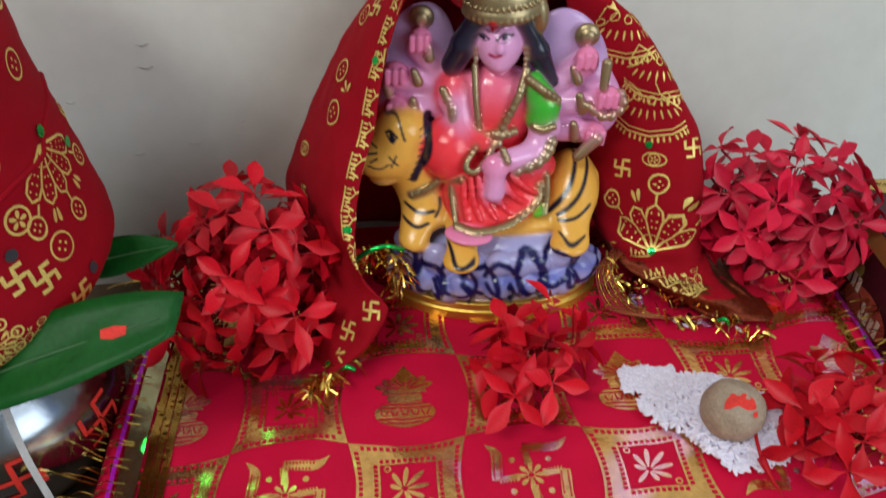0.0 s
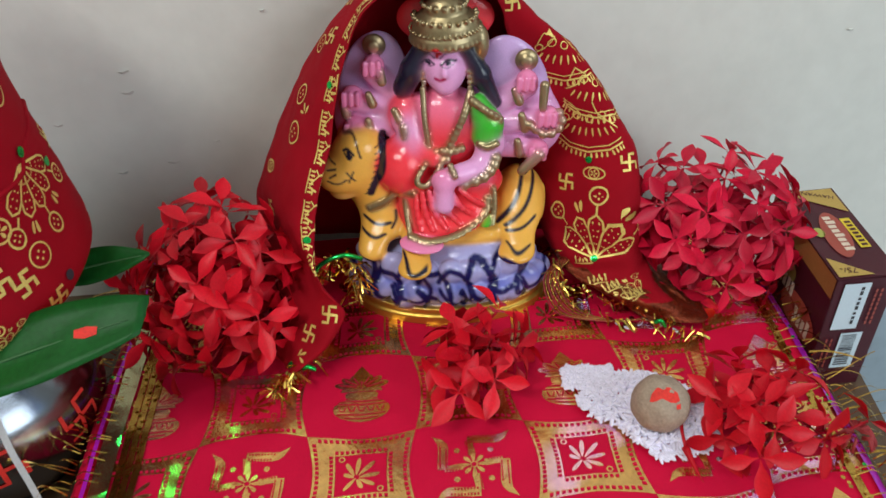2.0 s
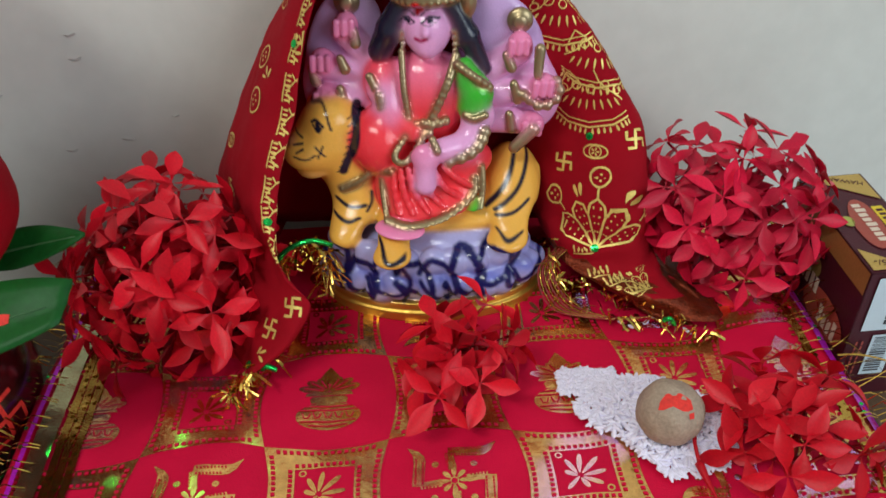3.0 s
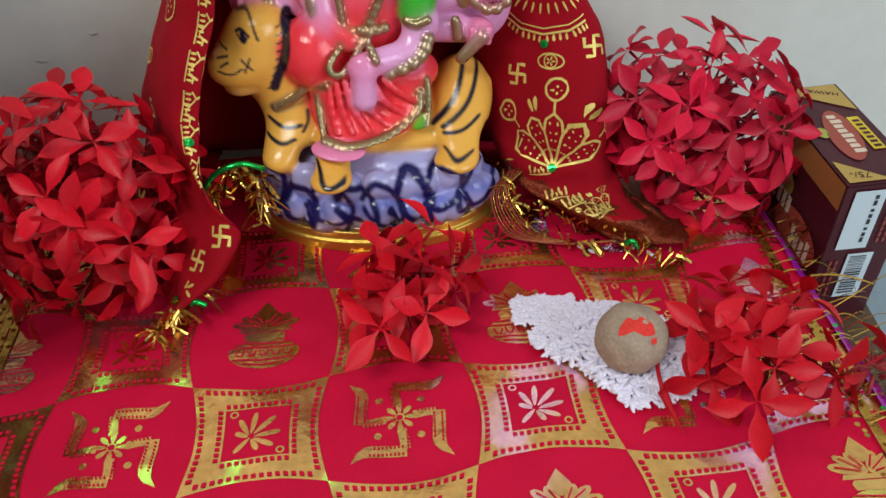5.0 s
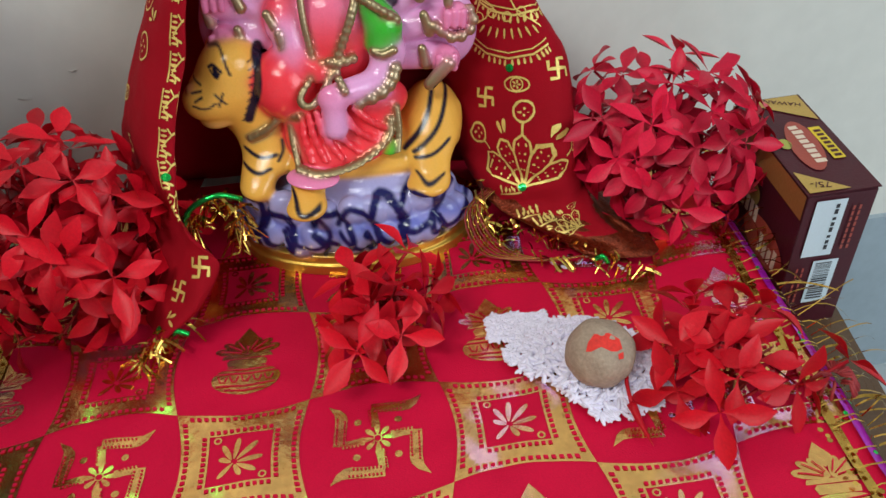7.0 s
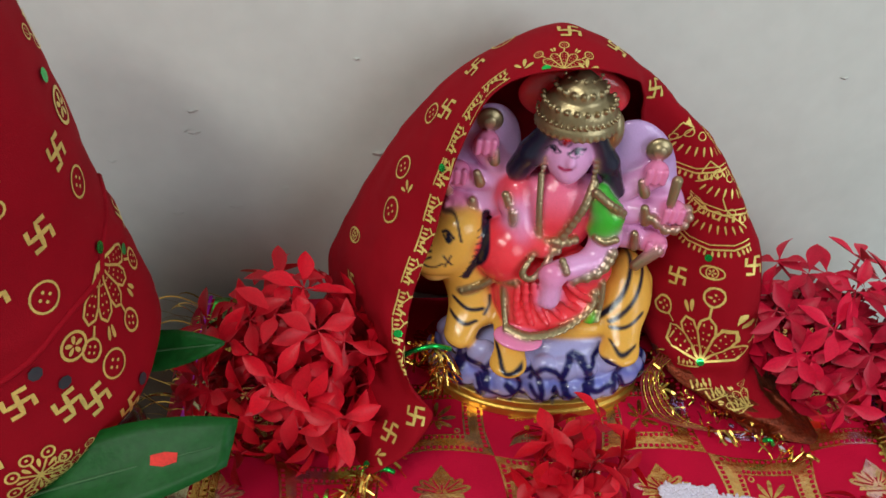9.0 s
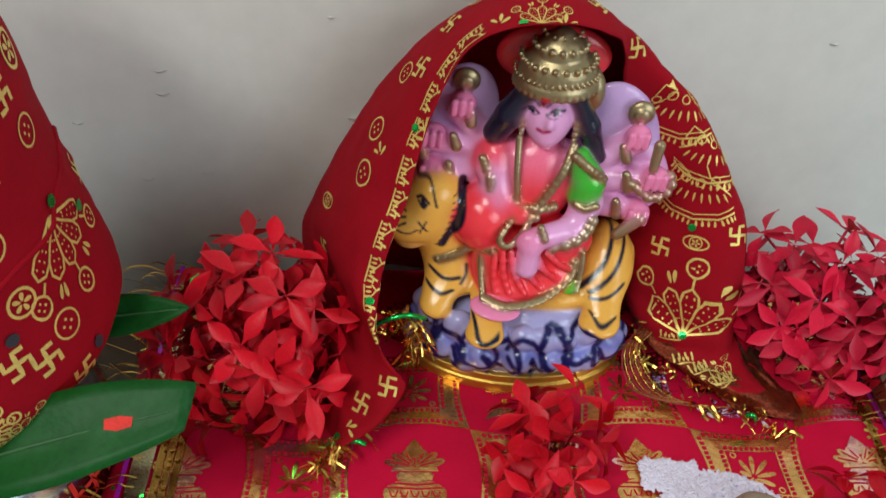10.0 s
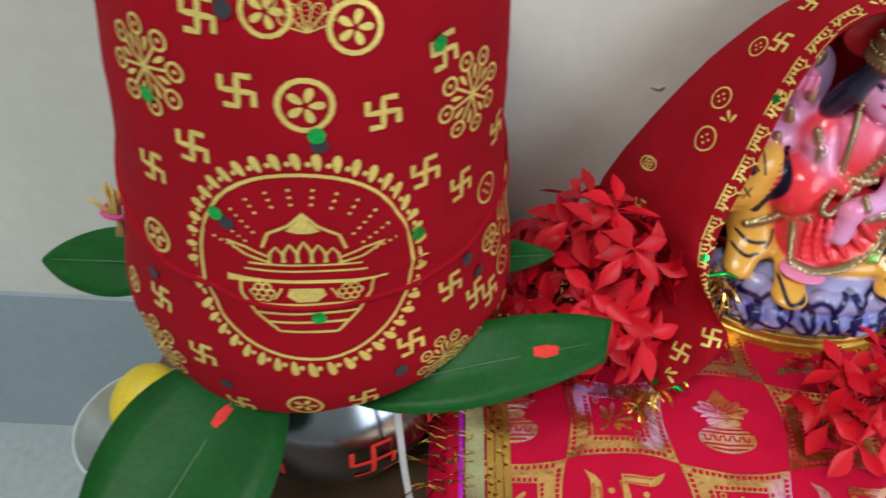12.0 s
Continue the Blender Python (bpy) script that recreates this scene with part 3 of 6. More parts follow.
# ---- the statue: one modelled and painted body ----
class Clay:
    """A solid of blended lumps, meshed on a fine lattice and painted by the lumps' colours."""
    def __init__(self, lo, hi, cell):
        self.lo, self.cell = np.array(lo), cell
        self.n = np.ceil((np.array(hi) - self.lo) / cell).astype(int) + 1
        self.f = np.full(self.n, 0.02, np.float32)
        self.lumps = []

    def axes(self, a, b):
        return [self.lo[k] + self.cell * np.arange(a[k], b[k]) for k in range(3)]

    def add(self, dist, lo, hi, color, k=0.002, metal=0.0, hard=0.0006):
        pad = k * 2 + 0.004
        a = np.clip(np.floor((np.array(lo) - pad - self.lo) / self.cell).astype(int), 0, self.n)
        b = np.clip(np.ceil((np.array(hi) + pad - self.lo) / self.cell).astype(int) + 1, 0, self.n)
        if (b <= a).any():
            return
        x, y, z = self.axes(a, b)
        d = dist(x[:, None, None], y[None, :, None], z[None, None, :])
        s = tuple(slice(p, q) for p, q in zip(a, b))
        g = self.f[s]
        h = np.clip(0.5 + 0.5 * (g - d) / k, 0, 1)
        self.f[s] = g * (1 - h) + d * h - k * h * (1 - h)
        self.lumps.append((dist, color, metal, hard))

    def ball(self, c, r, color, k=0.002, metal=0.0, tilt=0.0, hard=0.0006):
        r = np.array(r if isinstance(r, (tuple, list)) else (r,) * 3, float)
        ct, st = math.cos(radians(tilt)), math.sin(radians(tilt))
        def dist(x, y, z):
            X, Y, Z = x - c[0], y - c[1], z - c[2]
            X, Z = X * ct + Z * st, -X * st + Z * ct
            q = np.sqrt((X / r[0]) ** 2 + (Y / r[1]) ** 2 + (Z / r[2]) ** 2)
            p = np.sqrt((X / r[0] ** 2) ** 2 + (Y / r[1] ** 2) ** 2 + (Z / r[2] ** 2) ** 2)
            return q * (q - 1) / np.maximum(p, 1e-6)
        m = r.max()
        self.add(dist, np.array(c) - m, np.array(c) + m, color, k, metal, hard)

    def limb(self, a, b, ra, rb, color, k=0.002, metal=0.0, hard=0.0006):
        a, b = np.array(a, float), np.array(b, float)
        ab = b - a
        def dist(x, y, z):
            t = np.clip(((x - a[0]) * ab[0] + (y - a[1]) * ab[1] + (z - a[2]) * ab[2]) / (ab @ ab), 0, 1)
            return np.sqrt((x - a[0] - t * ab[0]) ** 2 + (y - a[1] - t * ab[1]) ** 2 + (z - a[2] - t * ab[2]) ** 2) - (ra + (rb - ra) * t)
        m = max(ra, rb)
        self.add(dist, np.minimum(a, b) - m, np.maximum(a, b) + m, color, k, metal, hard)

    def cord(self, pts, r, color, k=0.0008, metal=0.0, n=12):
        P = spline(pts, n)
        for a, b in zip(P, P[1:]):
            self.limb(a, b, r, r, color, k, metal)

    def mesh(self, name):
        f, n = self.f, self.n
        s = f < 0
        c = np.zeros(n - 1, np.int8)
        for dx in (0, 1):
            for dy in (0, 1):
                for dz in (0, 1):
                    c += s[dx:n[0] - 1 + dx, dy:n[1] - 1 + dy, dz:n[2] - 1 + dz]
        idx = np.argwhere((c > 0) & (c < 8))
        num = np.full(n - 1, -1, np.int64)
        num[tuple(idx.T)] = np.arange(len(idx))
        pos, cnt = np.zeros((len(idx), 3)), np.zeros((len(idx), 1))
        for ax in range(3):
            o1, o2 = [k for k in range(3) if k != ax]
            for p in (0, 1):
                for q in (0, 1):
                    off = np.zeros(3, int)
                    off[o1], off[o2] = p, q
                    e = np.zeros(3, int)
                    e[ax] = 1
                    A, B = idx + off, idx + off + e
                    fa, fb = f[tuple(A.T)], f[tuple(B.T)]
                    m = (fa < 0) != (fb < 0)
                    t = np.where(m, fa / np.where(m, fa - fb, 1), 0)[:, None]
                    pos += np.where(m[:, None], A + t * (B - A), 0)
                    cnt += m[:, None]
        V = self.lo + self.cell * pos / cnt
        faces = []
        for ax in range(3):
            o1, o2 = (ax + 1) % 3, (ax + 2) % 3
            e = np.zeros(3, int)
            e[ax] = 1
            hi = [n[k] - 1 for k in range(3)]
            A = np.argwhere(s[:n[0] - (ax == 0), :n[1] - (ax == 1), :n[2] - (ax == 2)] != s[(ax == 0):, (ax == 1):, (ax == 2):])
            A = A[(A[:, o1] > 0) & (A[:, o2] > 0) & (A[:, o1] < hi[o1]) & (A[:, o2] < hi[o2])]
            d1, d2 = np.zeros(3, int), np.zeros(3, int)
            d1[o1], d2[o2] = 1, 1
            Q = np.stack([num[tuple(p.T)] for p in (A - d1 - d2, A - d2, A, A - d1)], 1)
            flip = ~s[tuple(A.T)]
            Q[flip] = Q[flip][:, ::-1]
            faces.append(Q[(Q >= 0).all(1)])
        F = np.concatenate(faces)
        me = bpy.data.meshes.new(name)
        me.vertices.add(len(V))
        me.vertices.foreach_set("co", V.ravel())
        me.loops.add(F.size)
        me.loops.foreach_set("vertex_index", F.ravel())
        me.polygons.add(len(F))
        me.polygons.foreach_set("loop_start", np.arange(0, F.size, 4))
        me.polygons.foreach_set("use_smooth", np.ones(len(F), bool))
        me.update()
        me.validate()
        W, C = np.zeros((len(V), 1)), np.zeros((len(V), 4))
        for dist, color, metal, hard in self.lumps:
            w = np.exp(-np.clip(dist(V[:, 0], V[:, 1], V[:, 2]), -0.0004, 0.05) / hard)[:, None]
            W += w
            C += w * np.array((*color, metal))
        return me, V, C / W


def brush(V, C, pts, r, color, n=14, soft=0.0005):
    """A painted stroke: the body's points near a curve take its colour."""
    P = np.array([tuple(p) for p in (spline(pts, n) if len(pts) > 2 else [Vector(pts[0]).lerp(Vector(pts[1]), k / n) for k in range(n + 1)])])
    d = np.full(len(V), 1.0)
    for a, b in zip(P, P[1:]):
        ab = b - a
        # strokes run over the front, so depth counts little
        W = (V - a) * np.array((1, 0.03, 1))
        ab2 = ab * np.array((1, 0.03, 1))
        t = np.clip(W @ ab2 / max(ab2 @ ab2, 1e-12), 0, 1)
        d = np.minimum(d, np.linalg.norm(W - t[:, None] * ab2, axis=1))
    w = np.clip((r + soft - d) / (2 * soft), 0, 1)[:, None]
    C[:] = C * (1 - w) + np.array((*color, 0.0)) * w


LILAC, PINK, SKIN = (0.62, 0.40, 0.74), (0.90, 0.25, 0.48), (0.88, 0.41, 0.75)
CORAL, ORANGE, GOLDP = (0.97, 0.05, 0.07), (0.90, 0.46, 0.08), (0.40, 0.31, 0.17)
BLACK, BLUEP, GREENP, ROCK = (0.012, 0.012, 0.03), (0.012, 0.012, 0.10), (0.03, 0.50, 0.02), (0.42, 0.40, 0.72)


def build_statue():
    c = Clay((-0.062, 0.338, -0.002), (0.116, 0.442, 0.212), 0.00080)
    # oval gilt plinth
    def plinth(rx, ry, z0, z1):
        def dist(x, y, z):
            q = np.sqrt(((x - 0.030) / rx) ** 2 + ((y - 0.394) / ry) ** 2)
            return np.maximum((q - 1) * ry, np.maximum(z0 - z, z - z1))
        return dist
    gilt = (0.62, 0.36, 0.06)
    c.add(plinth(0.0605, 0.0335, -0.001, 0.0055), (-0.03, 0.36, 0), (0.09, 0.43, 0.006), gilt, 0.001, 0.75)
    c.add(plinth(0.0585, 0.0318, 0.004, 0.0105), (-0.03, 0.36, 0), (0.09, 0.43, 0.011), gilt, 0.0016, 0.75)
    # rocks
    c.ball((0.030, 0.394, 0.021), (0.057, 0.0305, 0.0245), ROCK, 0.002)
    c.ball((0.040, 0.388, 0.036), (0.030, 0.018, 0.0155), ROCK, 0.004, hard=0.0012)
    r = random.Random(3)
    for k in range(26):
        a = radians(-178 + 176 * (k % 13) / 12 + r.uniform(-4, 4))
        z = 0.019 + 0.014 * (k // 13) + r.uniform(-0.002, 0.002)
        f = 1.0 - 0.13 * (k // 13)
        c.ball((0.030 + 0.0545 * f * math.cos(a), 0.394 + 0.0290 * f * math.sin(a), z), (r.uniform(0.0065, 0.0095), 0.0062, r.uniform(0.007, 0.010)), ROCK, 0.0012, tilt=r.uniform(-40, 40))
    # tiger
    c.ball((0.0376, 0.3980, 0.0582), (0.046, 0.024, 0.021), ORANGE, 0.004)
    c.ball((0.0722, 0.3940, 0.0677), (0.0155, 0.021, 0.0215), ORANGE, 0.004)
    c.limb((0.0708, 0.3840, 0.0636), (0.0730, 0.3780, 0.0464), 0.0115, 0.0090, ORANGE, 0.004)
    c.ball((0.0709, 0.3730, 0.0447), (0.0105, 0.009, 0.0055), ORANGE, 0.003)
    c.limb((0.0827, 0.3940, 0.0754), (0.0826, 0.3900, 0.0602), 0.0042, 0.0038, ORANGE, 0.002)
    c.ball((-0.0036, 0.3900, 0.0699), (0.0165, 0.0175, 0.0230), ORANGE, 0.004, tilt=14)
    c.limb((-0.0076, 0.3840, 0.0654), (-0.0134, 0.3790, 0.0466), 0.0105, 0.0085, ORANGE, 0.004)
    c.limb((0.0135, 0.3760, 0.0591), (0.0128, 0.3670, 0.0451), 0.0090, 0.0080, ORANGE, 0.003)
    c.ball((0.0123, 0.3620, 0.0436), (0.0098, 0.009, 0.0050), ORANGE, 0.003)
    c.limb((-0.0181, 0.3880, 0.0982), (-0.0066, 0.3910, 0.0833), 0.0165, 0.0170, ORANGE, 0.006)
    c.ball((-0.0186, 0.3850, 0.1015), (0.0158, 0.0160, 0.0155), ORANGE, 0.004)
    c.ball((-0.0150, 0.3860, 0.1120), (0.0135, 0.0140, 0.0120), ORANGE, 0.005)
    c.ball((-0.0266, 0.3790, 0.0984), (0.0125, 0.0120, 0.0098), ORANGE, 0.004)
    c.ball((-0.0253, 0.3790, 0.0891), (0.0085, 0.0090, 0.0042), (0.70, 0.34, 0.09), 0.002)
    c.ball((-0.0325, 0.3760, 0.1050), (0.0030, 0.0040, 0.0030), (0.35, 0.10, 0.05), 0.001)
    for p in ((-0.0231, 0.3940, 0.1136), (-0.0061, 0.3960, 0.1106)):
        c.ball(p, (0.0048, 0.0030, 0.0052), ORANGE, 0.002)
    # back panels and the fans of arms
    c.ball((-0.0077, 0.4060, 0.1354), (0.0190, 0.0065, 0.0340), LILAC, 0.006, tilt=-14, hard=0.0008)
    c.ball((-0.0164, 0.4020, 0.1195), (0.0130, 0.0070, 0.0170), SKIN, 0.006, hard=0.0008)
    c.ball((0.0679, 0.4060, 0.1302), (0.0215, 0.0065, 0.0340), LILAC, 0.006, tilt=10, hard=0.0008)
    c.ball((0.0799, 0.4020, 0.1136), (0.0165, 0.0070, 0.0200), SKIN, 0.006, hard=0.0008)
    for a, b in (((0.0068, 0.3990, 0.1239), (-0.0166, 0.3940, 0.1182)), ((0.0071, 0.4000, 0.1283), (-0.0174, 0.3960, 0.1343)), ((0.0073, 0.4010, 0.1327), (-0.0055, 0.3980, 0.1494)), ((0.0537, 0.3990, 0.1243), (0.0760, 0.3970, 0.1390)), ((0.0572, 0.3980, 0.1164), (0.0850, 0.3930, 0.1214)), ((0.0587, 0.3960, 0.1048), (0.0804, 0.3910, 0.1045)), ((0.0096, 0.3970, 0.1199), (-0.0079, 0.3930, 0.1205))):
        c.limb(a, b, 0.0072, 0.0058, SKIN, 0.003, hard=0.0008)
    for p in ((-0.0171, 0.3910, 0.1205), (-0.0168, 0.3930, 0.1384), (-0.0042, 0.3950, 0.1545), (0.0754, 0.3940, 0.1436), (0.0865, 0.3890, 0.1249), (0.0818, 0.3870, 0.1054)):
        c.ball(p, (0.0058, 0.0050, 0.0060), PINK, 0.003, hard=0.0016)
        for k in range(3):
            c.limb((p[0] - 0.0040 + 0.0036 * k, p[1] - 0.0042, p[2] + 0.0030), (p[0] - 0.0044 + 0.0036 * k, p[1] - 0.0046, p[2] - 0.0028), 0.0016, 0.0015, PINK, 0.0008, hard=0.0012)
    for a, b in (((-0.0003, 0.3910, 0.1526), (-0.0002, 0.3910, 0.1471)), ((-0.0079, 0.3900, 0.1403), (-0.0062, 0.3900, 0.1349)), ((-0.0092, 0.3880, 0.1260), (-0.0085, 0.3880, 0.1207)), ((0.0690, 0.3900, 0.1401), (0.0714, 0.3900, 0.1338)), ((0.0726, 0.3880, 0.1265), (0.0745, 0.3880, 0.1185)), ((0.0705, 0.3870, 0.1112), (0.0718, 0.3870, 0.1036)), ((-0.0223, 0.3920, 0.1352), (-0.0211, 0.3920, 0.1280))):
        c.limb(a, b, 0.0021, 0.0027, GOLDP, 0.0005, 0.8, 0.0004)
    for p in ((-0.0035, 0.4000, 0.1636), (0.0755, 0.3990, 0.1529)):
        c.ball(p, (0.0062, 0.0030, 0.0062), GOLDP, 0.001, 0.8, hard=0.0004)
        c.ball((p[0], p[1] - 0.0026, p[2]), (0.0036, 0.0018, 0.0036), GOLDP, 0.0005, 0.8, hard=0.0004)
    c.limb((0.0843, 0.3880, 0.1435), (0.0835, 0.3860, 0.1317), 0.0026, 0.0022, GOLDP, 0.001, 0.8, hard=0.0004)
    for p in ((0.0802, 0.3860, 0.1189), (0.0840, 0.3850, 0.1164), (0.0883, 0.3850, 0.1166), (0.0923, 0.3860, 0.1192), (0.0939, 0.3870, 0.1232), (0.0924, 0.3880, 0.1272), (0.0773, 0.3870, 0.1210)):
        c.ball(p, 0.0027, GOLDP, 0.001, 0.8, hard=0.0004)
    c.limb((0.0818, 0.3820, 0.1057), (0.0728, 0.3800, 0.0968), 0.0034, 0.0028, GOLDP, 0.001, 0.8, hard=0.0004)
    # torso, head, hair
    c.ball((0.0311, 0.3930, 0.1175), (0.0200, 0.0165, 0.0250), CORAL, 0.004, hard=0.0015)
    c.ball((0.0322, 0.3940, 0.1301), (0.0215, 0.0120, 0.0100), SKIN, 0.003, hard=0.0025)
    c.ball((0.0121, 0.3910, 0.1280), (0.0098, 0.0100, 0.0120), CORAL, 0.004, hard=0.0015)
    c.limb((0.0320, 0.3940, 0.1340), (0.0323, 0.3960, 0.1425), 0.0068, 0.0068, PINK, 0.002, hard=0.0015)
    for a, b, ra, rb in (((0.0225, 0.3900, 0.1650), (0.0165, 0.3900, 0.1540), 0.0056, 0.0066), ((0.0165, 0.3900, 0.1540), (0.0110, 0.3910, 0.1435), 0.0066, 0.0058), ((0.0440, 0.3900, 0.1640), (0.0510, 0.3900, 0.1500), 0.0052, 0.0058), ((0.0510, 0.3900, 0.1500), (0.0585, 0.3910, 0.1335), 0.0058, 0.0036)):
        c.limb(a, b, ra, rb, BLACK, 0.0015, hard=0.0003)
    c.ball((0.0331, 0.3920, 0.1550), (0.0116, 0.0130, 0.0125), SKIN, 0.002, hard=0.0012)
    c.ball((0.0331, 0.3890, 0.1500), (0.0080, 0.0100, 0.0080), SKIN, 0.004, hard=0.0012)
    c.ball((0.0330, 0.3830, 0.1470), (0.0040, 0.0036, 0.0036), SKIN, 0.003, hard=0.002)
    c.limb((0.0332, 0.3792, 0.1590), (0.0331, 0.3782, 0.1562), 0.0009, 0.0015, SKIN, 0.003)
    # arms in front
    c.limb((0.0125, 0.3860, 0.1252), (0.0151, 0.3800, 0.1153), 0.0080, 0.0066, SKIN, 0.003, hard=0.0015)
    c.limb((0.0145, 0.3800, 0.1153), (0.0249, 0.3740, 0.1100), 0.0062, 0.0050, CORAL, 0.003, hard=0.0015)
    c.limb((0.0490, 0.3840, 0.1365), (0.0545, 0.3830, 0.1250), 0.0052, 0.0082, GREENP, 0.002, hard=0.0003)
    c.limb((0.0545, 0.3830, 0.1250), (0.0540, 0.3815, 0.1185), 0.0082, 0.0080, GREENP, 0.002, hard=0.0003)
    c.limb((0.0563, 0.3810, 0.1137), (0.0502, 0.3740, 0.1032), 0.0074, 0.0062, SKIN, 0.003, hard=0.0012)
    c.limb((0.0502, 0.3740, 0.1032), (0.0341, 0.3660, 0.1033), 0.0062, 0.0055, SKIN, 0.003, hard=0.0012)
    c.ball((0.0307, 0.3630, 0.1026), (0.0068, 0.0050, 0.0065), PINK, 0.002, hard=0.0015)
    c.limb((0.0309, 0.3620, 0.1005), (0.0302, 0.3610, 0.0894), 0.0046, 0.0054, SKIN, 0.002, hard=0.0015)
    # folded legs under the red skirt
    c.ball((0.0085, 0.3810, 0.1019), (0.0150, 0.0160, 0.0165), CORAL, 0.004, hard=0.0012)
    c.ball((0.0386, 0.3820, 0.0881), (0.0240, 0.0150, 0.0120), CORAL, 0.004, tilt=10, hard=0.0012)
    c.ball((0.0217, 0.3740, 0.0775), (0.0170, 0.0125, 0.0210), CORAL, 0.004, tilt=14, hard=0.001)
    c.ball((0.0398, 0.3740, 0.0741), (0.0170, 0.0110, 0.0120), CORAL, 0.004, tilt=28, hard=0.001)
    for a, b, d in (((0.0188, 0.3630, 0.0960), (0.0198, 0.3605, 0.0853), (0.0234, 0.3615, 0.0717)), ((0.0224, 0.3620, 0.0972), (0.0248, 0.3600, 0.0856), (0.0309, 0.3615, 0.0723)), ((0.0261, 0.3615, 0.0968), (0.0307, 0.3600, 0.0865), (0.0384, 0.3630, 0.0747)), ((0.0347, 0.3625, 0.0952), (0.0388, 0.3615, 0.0874), (0.0460, 0.3650, 0.0790)), ((0.0391, 0.3640, 0.0965), (0.0447, 0.3640, 0.0905), (0.0511, 0.3670, 0.0840)), ((0.0156, 0.3650, 0.0929), (0.0153, 0.3615, 0.0847), (0.0168, 0.3625, 0.0711))):
        c.cord([a, b, d], 0.0014, CORAL, 0.0015, n=5)
    c.ball((0.0169, 0.3610, 0.0624), (0.0125, 0.0075, 0.0042), PINK, 0.002, tilt=-8, hard=0.0008)
    def gold(pts, w, n=12):
        c.cord(pts, w * 0.72, GOLDP, 0.0006, 0.8, n)
        P = spline(pts, 60)
        run = sum((b - a).length for a, b in zip(P, P[1:]))
        m = max(2, int(run / (w * 1.25)))
        for k in range(m + 1):
            c.ball(tuple(P[round(60 * k / m)]), w * 0.98, GOLDP, 0.0004, 0.8, hard=0.0004)
    gold([(0.0092, 0.3680, 0.0871), (0.0095, 0.3640, 0.0805), (0.0107, 0.3620, 0.0697)], 0.0017)
    gold([(0.0113, 0.3610, 0.0686), (0.0203, 0.3580, 0.0669), (0.0308, 0.3590, 0.0675), (0.0419, 0.3620, 0.0709), (0.0522, 0.3670, 0.0789), (0.0535, 0.3700, 0.0861)], 0.0023, 18)
    gold([(0.0571, 0.3720, 0.0908), (0.0573, 0.3690, 0.0821), (0.0564, 0.3680, 0.0706)], 0.0018)
    gold([(0.0414, 0.3660, 0.0983), (0.0501, 0.3670, 0.1009), (0.0560, 0.3700, 0.1049), (0.0584, 0.3730, 0.1098)], 0.0032)
    c.ball((0.0528, 0.3690, 0.0722), (0.0048, 0.0030, 0.0050), GREENP, 0.001, hard=0.0004)
    # necklaces and girdle
    gold([(0.0213, 0.3840, 0.1456), (0.0218, 0.3775, 0.1303), (0.0235, 0.3755, 0.1118)], 0.0018)
    gold([(0.0458, 0.3840, 0.1431), (0.0414, 0.3770, 0.1317), (0.0313, 0.3745, 0.1105)], 0.0022)
    gold([(0.0244, 0.3740, 0.1110), (0.0176, 0.3650, 0.1057), (0.0168, 0.3630, 0.1015), (0.0214, 0.3625, 0.1004), (0.0272, 0.3680, 0.1055), (0.0313, 0.3730, 0.1098)], 0.0017, 18)
    for k, p in enumerate(((0.0103, 0.3810, 0.1149), (0.0271, 0.3745, 0.1136), (0.0303, 0.3740, 0.1145), (0.0337, 0.3740, 0.1134), (0.0372, 0.3750, 0.1138), (0.0403, 0.3765, 0.1141), (0.0279, 0.3730, 0.1105), (0.0324, 0.3730, 0.1097))):
        c.ball(p, 0.0024, GOLDP, 0.0006, 0.8, hard=0.0004)
    gold([(0.0589, 0.3730, 0.1184), (0.0538, 0.3725, 0.1168), (0.0499, 0.3750, 0.1174)], 0.0018)
    gold([(0.0469, 0.3790, 0.1407), (0.0535, 0.3765, 0.1363), (0.0608, 0.3800, 0.1292)], 0.0022)
    gold([(0.0060, 0.3820, 0.1346), (0.0080, 0.3810, 0.1300)], 0.0022, 3)
    gold([(0.0101, 0.3790, 0.1266), (0.0110, 0.3780, 0.1212)], 0.0022, 3)
    gold([(0.0344, 0.3640, 0.1113), (0.0366, 0.3610, 0.1071)], 0.0020, 3)
    gold([(-0.0113, 0.3740, 0.0790), (-0.0028, 0.3720, 0.0839), (0.0055, 0.3720, 0.0902), (0.0144, 0.3660, 0.0933)], 0.0019)
    # crown over a red halo
    c.ball((0.0339, 0.4085, 0.1737), (0.0255, 0.0055, 0.0150), CORAL, 0.002, hard=0.0008)
    c.ball((0.0342, 0.3920, 0.1718), (0.0182, 0.0165, 0.0075), GOLDP, 0.001, 0.8, hard=0.0004)
    c.ball((0.0344, 0.3920, 0.1768), (0.0168, 0.0150, 0.0105), GOLDP, 0.001, 0.8, hard=0.0004)
    c.ball((0.0344, 0.3920, 0.1851), (0.0110, 0.0105, 0.0085), GOLDP, 0.001, 0.8, hard=0.0004)
    c.ball((0.0347, 0.3920, 0.1911), (0.0056, 0.0056, 0.0042), GOLDP, 0.001, 0.8, hard=0.0004)
    crown = Vector((0.0342, 0.3920, 0.1718))
